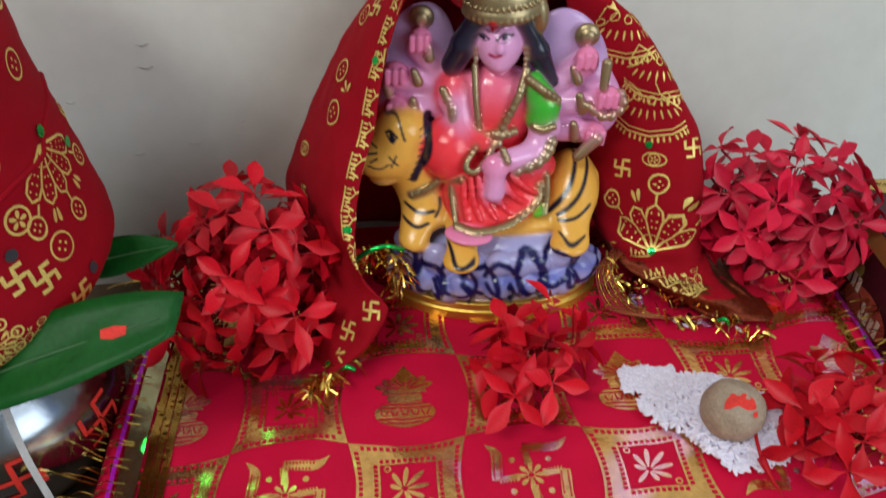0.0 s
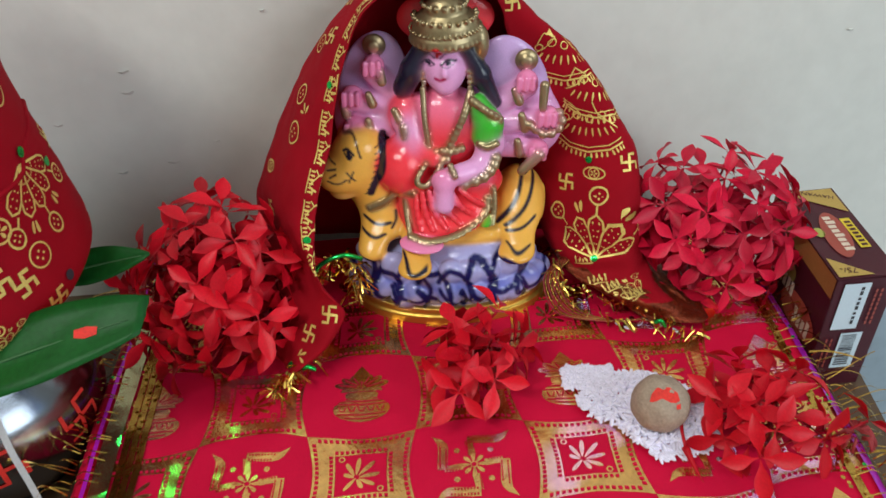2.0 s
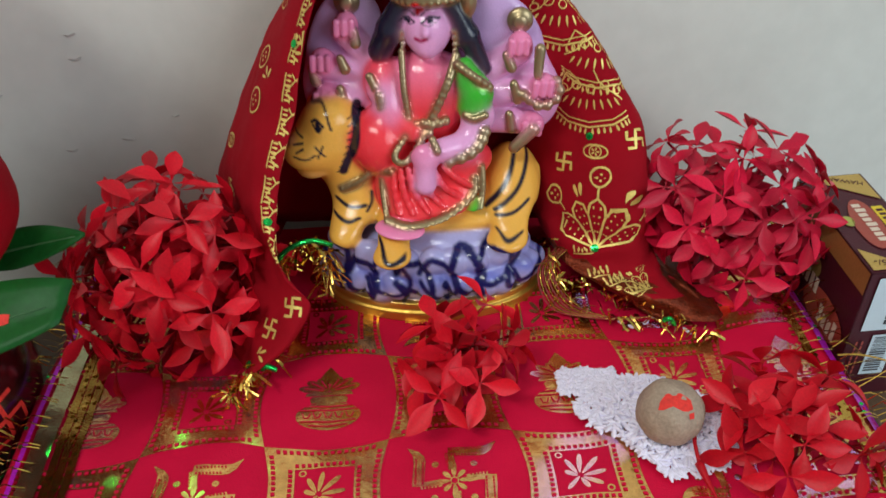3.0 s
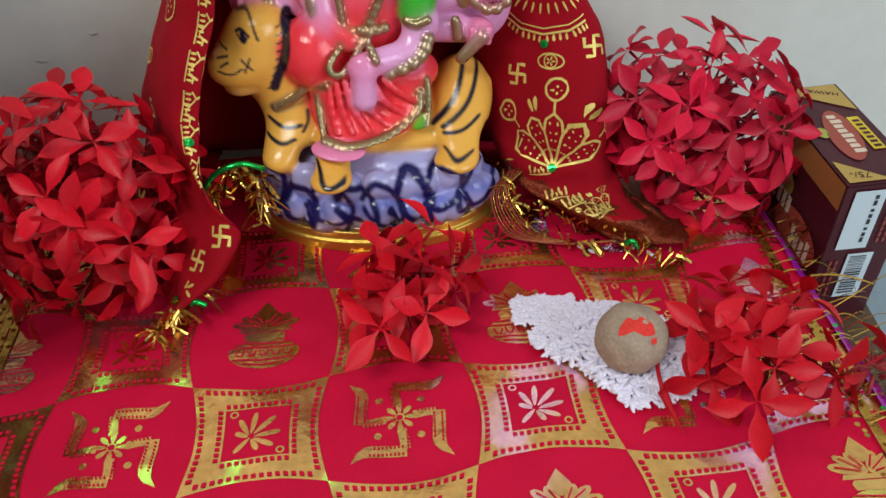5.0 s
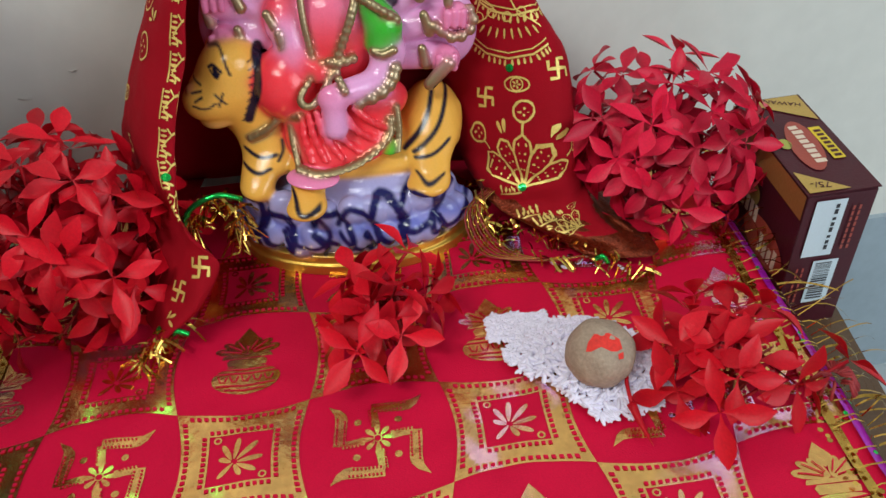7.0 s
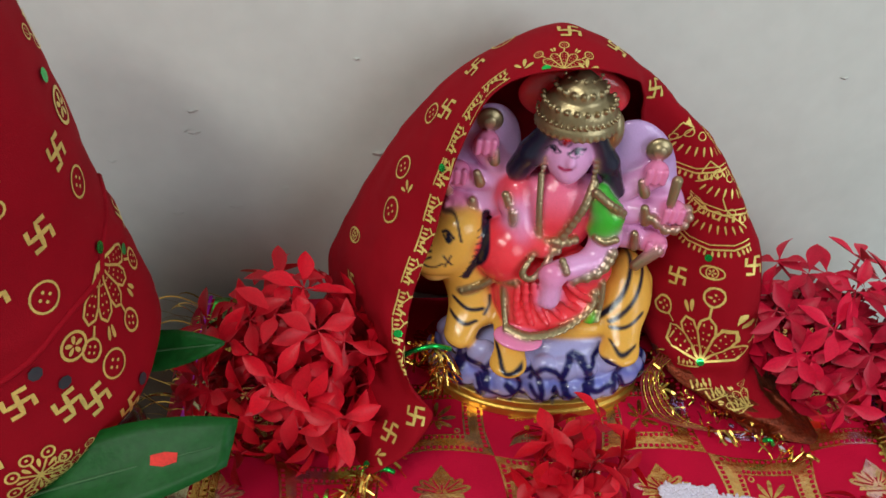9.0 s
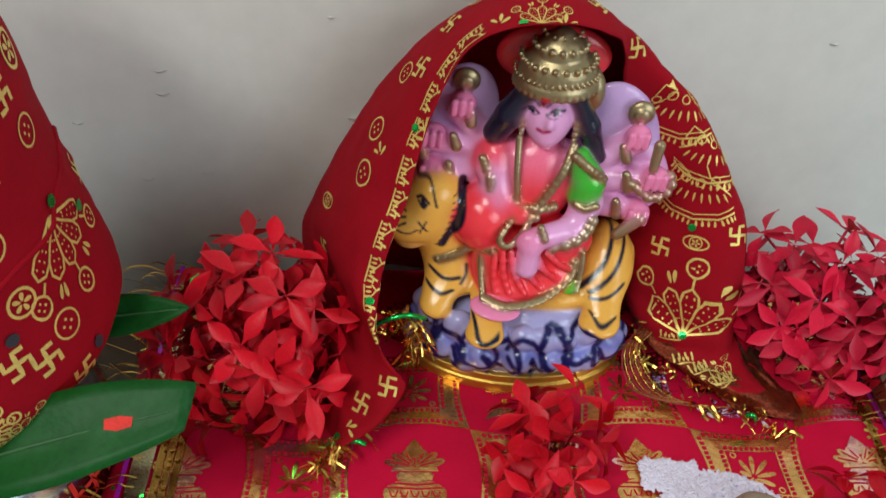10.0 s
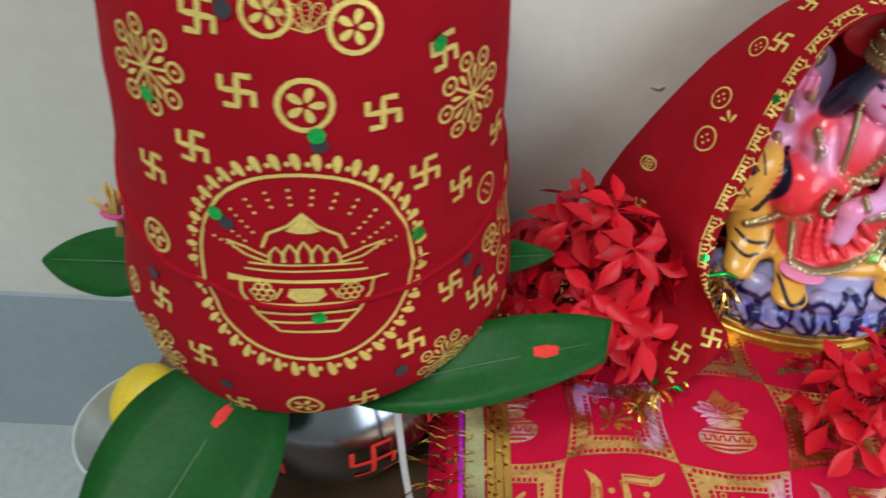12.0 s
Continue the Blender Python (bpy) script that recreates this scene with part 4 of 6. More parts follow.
    for rr, up, m, q in ((0.0178, -0.0016, 34, 0.0012), (0.0180, 0.0042, 40, 0.0009), (0.0160, 0.0105, 22, 0.0013), (0.0112, 0.0165, 16, 0.0012), (0.0078, 0.0220, 12, 0.0010)):
        for k in range(m):
            a = 2 * math.pi * k / m
            if math.sin(a) < 0.4:
                c.ball((crown.x + rr * math.cos(a), crown.y + rr * 0.90 * math.sin(a), crown.z + up), q, GOLDP, 0.0005, 0.8, hard=0.0004)
    c.ball((0.0518, 0.3920, 0.1667), (0.0042, 0.0062, 0.0090), GOLDP, 0.001, 0.8, hard=0.0004)
    for a in ((0.0220, 0.3860, 0.1543), (0.0455, 0.3860, 0.1537)):
        for k in range(4):
            c.ball((a[0], a[1], a[2] - 0.003 * k), 0.0015, GOLDP, 0.0005, 0.8, hard=0.0004)
    me, V, C = c.mesh("statue")
    # painted strokes: stripes, rock outlines, brows and lids
    for pts, w in (
        ([(-0.0022, 0.3750, 0.1187), (-0.0022, 0.3730, 0.1072), (-0.0101, 0.3730, 0.0899)], 0.0021),
        ([(-0.0155, 0.3750, 0.0721), (-0.0084, 0.3720, 0.0684), (-0.0010, 0.3720, 0.0690)], 0.0012),
        ([(-0.0172, 0.3730, 0.0621), (-0.0102, 0.3710, 0.0588), (-0.0047, 0.3710, 0.0606)], 0.0012),
        ([(0.0026, 0.3730, 0.0768), (0.0023, 0.3710, 0.0708), (-0.0003, 0.3710, 0.0651)], 0.0008),
        ([(0.0078, 0.3580, 0.0588), (0.0143, 0.3570, 0.0564), (0.0204, 0.3580, 0.0578)], 0.0009),
        ([(0.0061, 0.3580, 0.0526), (0.0107, 0.3540, 0.0451), (0.0188, 0.3540, 0.0462)], 0.0012),
        ([(0.0757, 0.3740, 0.0960), (0.0700, 0.3730, 0.0808), (0.0596, 0.3740, 0.0646)], 0.0012),
        ([(0.0805, 0.3760, 0.0875), (0.0745, 0.3720, 0.0759), (0.0641, 0.3730, 0.0641)], 0.0012),
        ([(0.0803, 0.3740, 0.0687), (0.0732, 0.3710, 0.0635), (0.0650, 0.3720, 0.0610)], 0.0012),
        ([(0.0655, 0.3660, 0.0528), (0.0710, 0.3640, 0.0488), (0.0784, 0.3660, 0.0509)], 0.0009),
    ):
        brush(V, C, pts, w, BLACK)
    q = random.Random(11)
    for k in range(6):
        x = -0.020 + 0.0200 * k
        brush(V, C, [(x - 0.006, 0.365, 0.028), (x + 0.006, 0.365, 0.024)], 0.002, (0.10, 0.14, 0.60), soft=0.0045)
    for k in range(8):
        x = -0.021 + 0.0145 * k + q.uniform(-0.002, 0.002)
        w, z, lean = q.uniform(0.0075, 0.0105), q.uniform(0.025, 0.033), q.uniform(-0.4, 0.4)
        loop = [(x + w * q.uniform(0.85, 1.15) * math.cos(a) + lean * 0.010 * math.sin(a), 0.365, z + q.uniform(0.009, 0.013) * math.sin(a)) for a in (2.9, 1.8, 0.7, -0.4, -1.4, -2.3, -3.0)]
        brush(V, C, loop, q.uniform(0.0013, 0.0021), BLUEP, 22, soft=0.0007)
    for k in range(6):
        x = -0.018 + 0.018 * k + q.uniform(-0.003, 0.003)
        brush(V, C, [(x, 0.365, 0.024), (x + 0.003, 0.365, 0.017), (x + 0.001, 0.365, 0.012)], 0.0016, BLUEP)
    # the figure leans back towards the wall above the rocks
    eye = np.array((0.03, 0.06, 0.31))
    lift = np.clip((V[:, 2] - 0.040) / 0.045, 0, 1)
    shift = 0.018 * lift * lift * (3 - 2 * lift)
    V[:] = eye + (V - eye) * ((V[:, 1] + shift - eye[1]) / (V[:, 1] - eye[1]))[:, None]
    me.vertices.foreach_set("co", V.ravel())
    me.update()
    # the tiger's face
    for pts, w in (
        ([(-0.0264, 0.3875, 0.1114), (-0.0194, 0.3875, 0.1120), (-0.0156, 0.3875, 0.1017)], 0.0006),
        ([(-0.0252, 0.3875, 0.1051), (-0.0227, 0.3875, 0.1060), (-0.0195, 0.3875, 0.1033)], 0.0007),
        ([(-0.0247, 0.3875, 0.1039), (-0.0222, 0.3875, 0.1008), (-0.0198, 0.3875, 0.1030)], 0.0005),
        ([(-0.0224, 0.3875, 0.1044), (-0.0220, 0.3875, 0.1018)], 0.0013),
        ([(-0.0241, 0.3875, 0.0934), (-0.0199, 0.3875, 0.0886)], 0.0005),
        ([(-0.0204, 0.3875, 0.0937), (-0.0233, 0.3875, 0.0880)], 0.0005),
        ([(-0.0354, 0.3875, 0.0985), (-0.0307, 0.3875, 0.0972)], 0.0005),
        ([(-0.0353, 0.3875, 0.0938), (-0.0306, 0.3875, 0.0949)], 0.0005),
        ([(-0.0342, 0.3875, 0.0905), (-0.0306, 0.3875, 0.0925)], 0.0005),
        ([(-0.0353, 0.3875, 0.0887), (-0.0294, 0.3875, 0.0875), (-0.0242, 0.3875, 0.0896)], 0.0005),
    ):
        brush(V, C, pts, w, BLACK, soft=0.0003)
    for k in range(9):
        t = k / 8
        x, z = -0.0050 - 0.0080 * t * t, 0.1060 - 0.028 * t
        brush(V, C, [(x, 0.39, z), (x - 0.0026, 0.39, z - 0.0012)], 0.0004, BLACK, soft=0.0003)
    # brows, lids and pupils, lips and forehead mark
    for pts, w in (
        ([(0.0203, 0.3965, 0.1552), (0.0237, 0.3965, 0.1568), (0.0280, 0.3965, 0.1547)], 0.0003),
        ([(0.0312, 0.3965, 0.1549), (0.0351, 0.3965, 0.1573), (0.0394, 0.3965, 0.1566)], 0.0003),
        ([(0.0208, 0.3965, 0.1518), (0.0241, 0.3965, 0.1536), (0.0279, 0.3965, 0.1520)], 0.0005),
        ([(0.0314, 0.3965, 0.1520), (0.0351, 0.3965, 0.1541), (0.0396, 0.3965, 0.1531)], 0.0005),
        ([(0.0219, 0.3965, 0.1507), (0.0248, 0.3965, 0.1504), (0.0275, 0.3965, 0.1514)], 0.0002),
        ([(0.0322, 0.3965, 0.1515), (0.0357, 0.3965, 0.1509), (0.0388, 0.3965, 0.1522)], 0.0002),
        ([(0.0240, 0.3965, 0.1523), (0.0251, 0.3965, 0.1518)], 0.0010),
        ([(0.0349, 0.3965, 0.1528), (0.0359, 0.3965, 0.1526)], 0.0010),
    ):
        brush(V, C, pts, w, BLACK, soft=0.0003)
    brush(V, C, [(0.0282, 0.3965, 0.1446), (0.0307, 0.3965, 0.1439), (0.0332, 0.3965, 0.1449)], 0.0009, (0.45, 0.01, 0.10), soft=0.0004)
    brush(V, C, [(0.0293, 0.3965, 0.1612), (0.0307, 0.3965, 0.1581)], 0.0022, (0.60, 0.005, 0.01))
    brush(V, C, [(0.0294, 0.3965, 0.1561), (0.0295, 0.3965, 0.1556)], 0.0009, (0.60, 0.005, 0.01))
    layer = me.color_attributes.new("paint", "FLOAT_COLOR", "POINT")
    layer.data.foreach_set("color", C.astype(np.float32).ravel())
    m = mat("painted_plaster", (1, 1, 1), 0.16, vary=0.06, scale=90.0, bump=0.12, fine=1200.0)
    nt = m.node_tree
    b = nt.nodes["Principled BSDF"]
    at = nt.nodes.new("ShaderNodeAttribute")
    at.attribute_name = "paint"
    hue = [n for n in nt.nodes if n.type == "HUE_SAT"][0]
    nt.links.new(at.outputs["Color"], hue.inputs["Color"])
    nt.links.new(at.outputs["Alpha"], b.inputs["Metallic"])
    gloss = nt.nodes.new("ShaderNodeMapRange")
    gloss.inputs["To Min"].default_value, gloss.inputs["To Max"].default_value = 0.15, 0.42
    nt.links.new(at.outputs["Alpha"], gloss.inputs["Value"])
    nt.links.new(gloss.outputs[0], b.inputs["Roughness"])
    me.materials.append(m)
    return tagged(new("statue", me), "glossy painted plaster statue of a crowned figure riding a tiger", "statue")


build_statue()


# ---- red veil over the statue ----
def project_on(tree, c, n, up, lift=0.0005):
    n = n.normalized()
    ty = (up - n * up.dot(n)).normalized()
    tx = ty.cross(n)
    def proj(x, y):
        p = c + tx * x + ty * y
        hit, nn, _, _ = tree.find_nearest(p)
        return hit + (nn if nn.dot(n) > 0 else -nn) * lift
    return proj


from mathutils.bvhtree import BVHTree

HEM = [(-0.056, 0.312, 0.010), (-0.036, 0.318, 0.024), (-0.026, 0.328, 0.040), (-0.036, 0.333, 0.056), (-0.0415, 0.350, 0.072), (-0.0314, 0.370, 0.110), (-0.0172, 0.390, 0.1624), (0.000, 0.397, 0.1885), (0.030, 0.398, 0.1965), (0.060, 0.410, 0.1845), (0.070, 0.428, 0.148), (0.076, 0.433, 0.110), (0.078, 0.432, 0.070), (0.084, 0.416, 0.040), (0.105, 0.382, 0.022), (0.150, 0.353, 0.006)]
RIDGE = [(-0.058, 0.316, 0.012), (-0.046, 0.326, 0.028), (-0.046, 0.345, 0.045), (-0.056, 0.362, 0.062), (-0.060, 0.375, 0.086), (-0.046, 0.392, 0.124), (-0.027, 0.412, 0.165), (-0.003, 0.424, 0.189), (0.028, 0.432, 0.200), (0.060, 0.428, 0.186), (0.098, 0.424, 0.152), (0.120, 0.414, 0.119), (0.132, 0.402, 0.090), (0.134, 0.382, 0.056), (0.138, 0.374, 0.026), (0.172, 0.349, 0.009)]
BACK = [(-0.075, 0.340, 0.004), (-0.082, 0.370, 0.010), (-0.090, 0.395, 0.020), (-0.092, 0.415, 0.036), (-0.088, 0.428, 0.062), (-0.066, 0.434, 0.108), (-0.042, 0.438, 0.147), (-0.010, 0.444, 0.177), (0.028, 0.448, 0.184), (0.062, 0.448, 0.168), (0.104, 0.446, 0.134), (0.126, 0.440, 0.100), (0.142, 0.430, 0.070), (0.148, 0.415, 0.040), (0.155, 0.392, 0.014), (0.184, 0.360, 0.004)]
NS, NR = 150, 26


def veil_point(h, r, b, t):
    p = (h * (1 - t) ** 2 + 2 * t * (1 - t) * (2 * r - 0.5 * (h + b)) + b * t * t)
    w = 0.0018 * noise.noise(p * 42) + 0.0009 * noise.noise(p * 110 + Vector((3, 1, 7)))
    # soft horizontal folds where the cloth piles up on the altar
    k = max(0.0, 1.0 - p.z / 0.045) if p.x > 0.09 else 0.0
    f = 0.0065 * k * math.sin(p.z * 430 + 3.0 * noise.noise(p * 45))
    q = p + Vector((w, w * 0.8 - f * 0.7, w * 0.3 + f * 0.5))
    q.z = max(q.z, 0.003)
    return q


H, R, B = (spline(q, NS) for q in (HEM, RIDGE, BACK))


def drape_point(b, t):
    end = Vector((b.x * 0.9 + 0.003, max(b.y, 0.450), 0.004))
    p = b.lerp(end, t)
    return p + Vector((0, 0.0015 * noise.noise(p * 60), 0)) * t

bm = bmesh.new()
rows = [[bm.verts.new(veil_point(H[i], R[i], B[i], j / NR)) for j in range(NR + 1)] + [bm.verts.new(drape_point(rim, j / 10)) for rim in (veil_point(H[i], R[i], B[i], 1.0),) for j in range(1, 11)] for i in range(NS + 1)]
for i in range(NS):
    for j in range(NR + 10):
        bm.faces.new((rows[i][j], rows[i + 1][j], rows[i + 1][j + 1], rows[i][j + 1]))
bm.normal_update()
veil_tree = BVHTree.FromBMesh(bm)
veil = thing("veil", (0.03, 0.42, 0.0), "sheer red veil with gold prints draped over the statue", "veil")
for f in bm.faces:
    c = f.calc_center_median()
    # crumpled gold lace hem where veil meets altar, its shade painted in dark brown
    f.material_index = 1 if c.x > 0.086 and c.y < 0.41 and c.z < 0.026 - 0.16 * (c.x - 0.1) + 0.003 * noise.noise(c * 90) else 0
sheet = part("fabric", bm, (VEIL, SHADELACE), veil)
sol = sheet.modifiers.new("thickness", "SOLIDIFY")
sol.thickness, sol.offset = 0.0006, -1.0


def veil_print(name, p, draw, material=PRINT, up=Vector((0, 0.3, 1)), lift=0.0005):
    hit, n, _, _ = veil_tree.find_nearest(Vector(p))
    n = n if n.dot(Vector((0, -1, 0.7))) > 0 else -n
    P = Print(project_on(veil_tree, hit, n, up, lift))
    draw(P)
    return part(name, P.bm, material, sheet)


def dotted_disc(P, r):
    P.ring(0, 0, r, r * 0.16)
    for k in range(4):
        P.dot(0.36 * r * math.cos(k * 1.57), 0.36 * r * math.sin(k * 1.57), r * 0.13, 5)


def paisley_border(P):
    """A sagging scalloped band with drops, leaves and rings above it."""
    sag = [(0.021, 0.0), (0.012, -0.0055), (0.0, -0.0075), (-0.012, -0.0055), (-0.021, 0.0)]
    P.scallops(sag, 0.0010, 0.0034)
    P.line([(x * 0.96, y + 0.0026) for x, y in sag], 0.0006)
    for k in range(8):
        P.drop(0.0155 - 0.0044 * k, 0.0015 + 0.00022 * (k - 3.5) ** 2, 1.57 + 0.20 * (3.5 - k), 0.0055, 0.0014)
    P.line([(0.018, 0.008), (0.010, 0.0115), (0.004, 0.016), (0.001, 0.022)], 0.0007)
    P.line([(-0.018, 0.008), (-0.011, 0.0115), (-0.006, 0.017), (-0.012, 0.021), (-0.015, 0.015)], 0.0007)
    for k in range(5):
        P.ring(0.014 - 0.007 * k, 0.0125 + 0.002 * (k % 2), 0.0022, 0.0006, 10)


for p in ((0.0269, 0.4234, 0.2015), (0.0491, 0.422, 0.1944), (0.0718, 0.4174, 0.1778), (-0.0232, 0.4111, 0.1632), (-0.0241, 0.3789, 0.1517), (0.0988, 0.4049, 0.0717), (-0.0348, 0.325, 0.043), (-0.0475, 0.325, 0.030), (-0.012, 0.424, 0.178), (0.1364, 0.4023, 0.086), (-0.066, 0.395, 0.068)):
    veil_print("cross_print", p, lambda P: P.hooked_cross(0, 0, 0.0046, 0.0016))
for p, r in (((-0.0505, 0.3922, 0.1177), 0.0062), ((-0.0436, 0.4061, 0.1327), 0.0056), ((0.0012, 0.4332, 0.1841), 0.006), ((-0.030, 0.418, 0.156), 0.005)):
    veil_print("disc_print", p, lambda P: dotted_disc(P, r))
for p in ((-0.0688, 0.4068, 0.0871), (0.1161, 0.3993, 0.0800)):
    veil_print("crescent_print", p, lambda P: (P.ring(0, 0, 0.0066, 0.0009, sy=0.55), P.disc_flower(0, 0, 0.0032)))
veil_print("fan_print", (0.1165, 0.3765, 0.036), lambda P: P.peacock_fan(0.0265), up=Vector((0.05, 0.3, 1)))
veil_print("fan_print", (0.0234, 0.394, 0.1965), lambda P: P.peacock_fan(0.0105), up=Vector((0, 0.8, 0.6)))
veil_print("fan_print", (0.144, 0.362, 0.022), lambda P: P.peacock_fan(0.0120), up=Vector((-0.8, 0.4, 0.3)))
for p in ((0.108, 0.372, 0.033), (0.119, 0.368, 0.030), (0.130, 0.365, 0.027), (0.141, 0.361, 0.024)):
    veil_print("hem_print", p, lambda P: (P.scallops([(-0.0060, 0.0), (0.0060, 0.0)], 0.0008, 0.0030), [P.drop(-0.005 + 0.0033 * q, 0.0018, 1.57, 0.0045, 0.0015) for q in range(4)]), up=Vector((-0.2, 0.4, 1)))
for p in ((0.1126, 0.4055, 0.0987), (0.098, 0.4131, 0.1390), (0.117, 0.412, 0.118)):
    veil_print("border_print", p, paisley_border)


def curled_border(P):
    """One repeat of the hem's border: scalloped edge, a curling stem with leaves, a dotted line."""
    P.scallops([(-0.0030, 0.0068), (-0.0030, -0.0068)], 0.0008, 0.0030)
    P.line([(0.0046, 0.0068), (0.0046, -0.0068)], 0.0006)
    P.line([(0.0006, 0.0068), (0.0026, 0.0040), (0.0004, 0.0010), (-0.0014, -0.0022), (0.0008, -0.0050), (0.0006, -0.0068)], 0.0007)
    for x, y, a in ((0.0020, 0.0036, 0.6), (-0.0004, 0.0002, 2.7), (0.0002, -0.0036, -0.5)):
        P.drop(x, y, a, 0.0030, 0.0015)


left_hem = [i for i in range(NS) if H[i].x < 0.010 and 0.050 < H[i].z < 0.186]
run, last_p = 1.0, None
for i in left_hem:
    p = veil_point(H[i], R[i], B[i], 0.10)
    run += (p - last_p).length if last_p else 0.0
    last_p = p
    if run >= 0.0136:
        run = 0.0
        veil_print("hem_print", p, curled_border, up=H[min(i + 2, NS)] - H[max(i - 2, 0)])
for p in ((0.0154, 0.3964, 0.1988), (-0.0286, 0.3859, 0.1494), (0.1117, 0.4027, 0.0874), (-0.0425, 0.3424, 0.0811), (-0.0566, 0.3156, 0.014), (0.1165, 0.3765, 0.036)):
    veil_print("gem", p, lambda P: P.dot(0, 0, 0.0021, 8), SEQG, lift=0.0011)
for p, a in (((0.0065, 0.4018, 0.1946), 2.2), ((0.0345, 0.3955, 0.1996), 1.2), ((-0.0428, 0.392, 0.1305), 2.2), ((-0.052, 0.318, 0.020), 0.6)):
    veil_print("leaf_print", p, lambda P: (P.drop(0, 0, a, 0.0055, 0.0022), P.drop(0.001, -0.001, a - 0.9, 0.005, 0.0022), P.drop(-0.001, -0.001, a + 0.8, 0.0045, 0.002)))


def tinsel_bunch(name, pts, count, length, parent, seed, spread=0.6, label="gold tinsel fringe"):
    q = random.Random(seed)
    bm = bmesh.new()
    P = spline(pts, 40)
    for k in range(count):
        p = P[q.randrange(41)] + Vector((q.uniform(-1, 1), q.uniform(-1, 1), q.uniform(-0.2, 1))) * 0.003
        d = Vector((q.uniform(-1, 1), q.uniform(-1.2, 0.6), q.uniform(-0.8, 0.5))).normalized()
        l = length * q.uniform(0.5, 1.3)
        ps = [p + d * l * t + Vector((0, 0, -l * 0.5 * t * t)) for t in (0, 0.33, 0.66, 1.0)]
        for v in ps:
            v.z = max(v.z, 0.0022)
        strip(bm, ps, q.uniform(0.0007, 0.0016), Vector((q.uniform(-1, 1), q.uniform(-1, 1), q.uniform(-1, 1))).normalized())
    return part(name, bm, TINSEL, parent, label)


tinsel_bunch("tinsel_tail", [(-0.044, 0.318, 0.016), (-0.058, 0.311, 0.010), (-0.066, 0.304, 0.005)], 70, 0.009, veil, 1)
tinsel_bunch("tinsel_border", [(-0.050, 0.368, 0.030), (-0.036, 0.366, 0.048), (-0.022, 0.366, 0.040), (-0.026, 0.362, 0.020)], 130, 0.011, veil, 2)
tinsel_bunch("tinsel_border", [(0.094, 0.384, 0.034), (0.098, 0.372, 0.016), (0.115, 0.362, 0.008), (0.150, 0.350, 0.006), (0.178, 0.342, 0.005)], 90, 0.007, veil, 5)
tinsel_bunch("tinsel_border", [(0.100, 0.374, 0.022), (0.118, 0.364, 0.016), (0.140, 0.357, 0.012), (0.165, 0.350, 0.008)], 60, 0.005, veil, 6)
bm = bmesh.new()
for pts in ([(-0.050, 0.360, 0.034), (-0.042, 0.358, 0.050), (-0.028, 0.360, 0.056), (-0.018, 0.364, 0.050)], [(-0.050, 0.314, 0.013), (-0.047, 0.3125, 0.016), (-0.043, 0.313, 0.013)], [(0.150, 0.346, 0.012), (0.153, 0.345, 0.014), (0.156, 0.346, 0.009)]):
    bm = bmesh.new()
    tube(bm, spline(pts, 14), 0.0014, 6)
    part("green_cord", bm, SEQG, veil)
for k in range(8):
    a = 0.0017 * k
    bm = bmesh.new()
    tube(bm, spline([(0.100 + a, 0.392, 0.026 + a * 0.3), (0.088 + a * 0.7, 0.376, 0.021 + a * 0.3), (0.094 + a, 0.363, 0.007 + a * 0.3), (0.112 + a, 0.358, 0.004), (0.135 + a, 0.355, 0.004 + a * 0.2)], 18), 0.0004, 5)
    part("gold_cord", bm, TINSEL if k % 2 else STALK, veil)


# ---- flower bunches ----
def flower_mesh(name, seed, size, material):
    q = random.Random(seed)
    bm = bmesh.new()
    hub = bm.verts.new((0, 0, 0.0006))
    for k in range(4):
        a = k * math.pi / 2 + q.uniform(-0.22, 0.22)
        L, W = size * q.uniform(0.85, 1.12), size * q.uniform(0.165, 0.21)
        rise, curl, roll = q.uniform(0.05, 0.45), q.uniform(-0.6, 0.1), q.uniform(-0.4, 0.4)
        c, n = math.cos(a), math.sin(a)
        prev = None
        for i, share in enumerate((0.22, 0.62, 0.95, 1.0, 0.80, 0.46, 0.02), 1):
            t = i / 7
            w = W * share
            r = L * (0.05 + 0.95 * t)
            z = 0.0006 + L * (rise * t + curl * t * t * 0.6)
            row = [bm.verts.new((r * c - u * w * n, r * n + u * w * c, z + w * (0.45 * abs(u) + roll * u))) for u in (-1, 0, 1)]
            if prev:
                for m in range(2):
                    bm.faces.new((prev[m], row[m], row[m + 1], prev[m + 1]))
            else:
                for m in range(2):
                    bm.faces.new((hub, row[m], row[m + 1]))
            prev = row
    tube(bm, [Vector((0, 0, 0.0)), Vector((q.uniform(-0.001, 0.001), 0, -size * 0.6)), Vector((q.uniform(-0.002, 0.002), 0.001, -size * 1.25))], 0.0008, 5)
    bm.normal_update()
    me = bpy.data.meshes.new(name)
    bm.to_mesh(me)
    bm.free()
    me.polygons.foreach_set("use_smooth", [True] * len(me.polygons))
    me.materials.append(material)
    return me


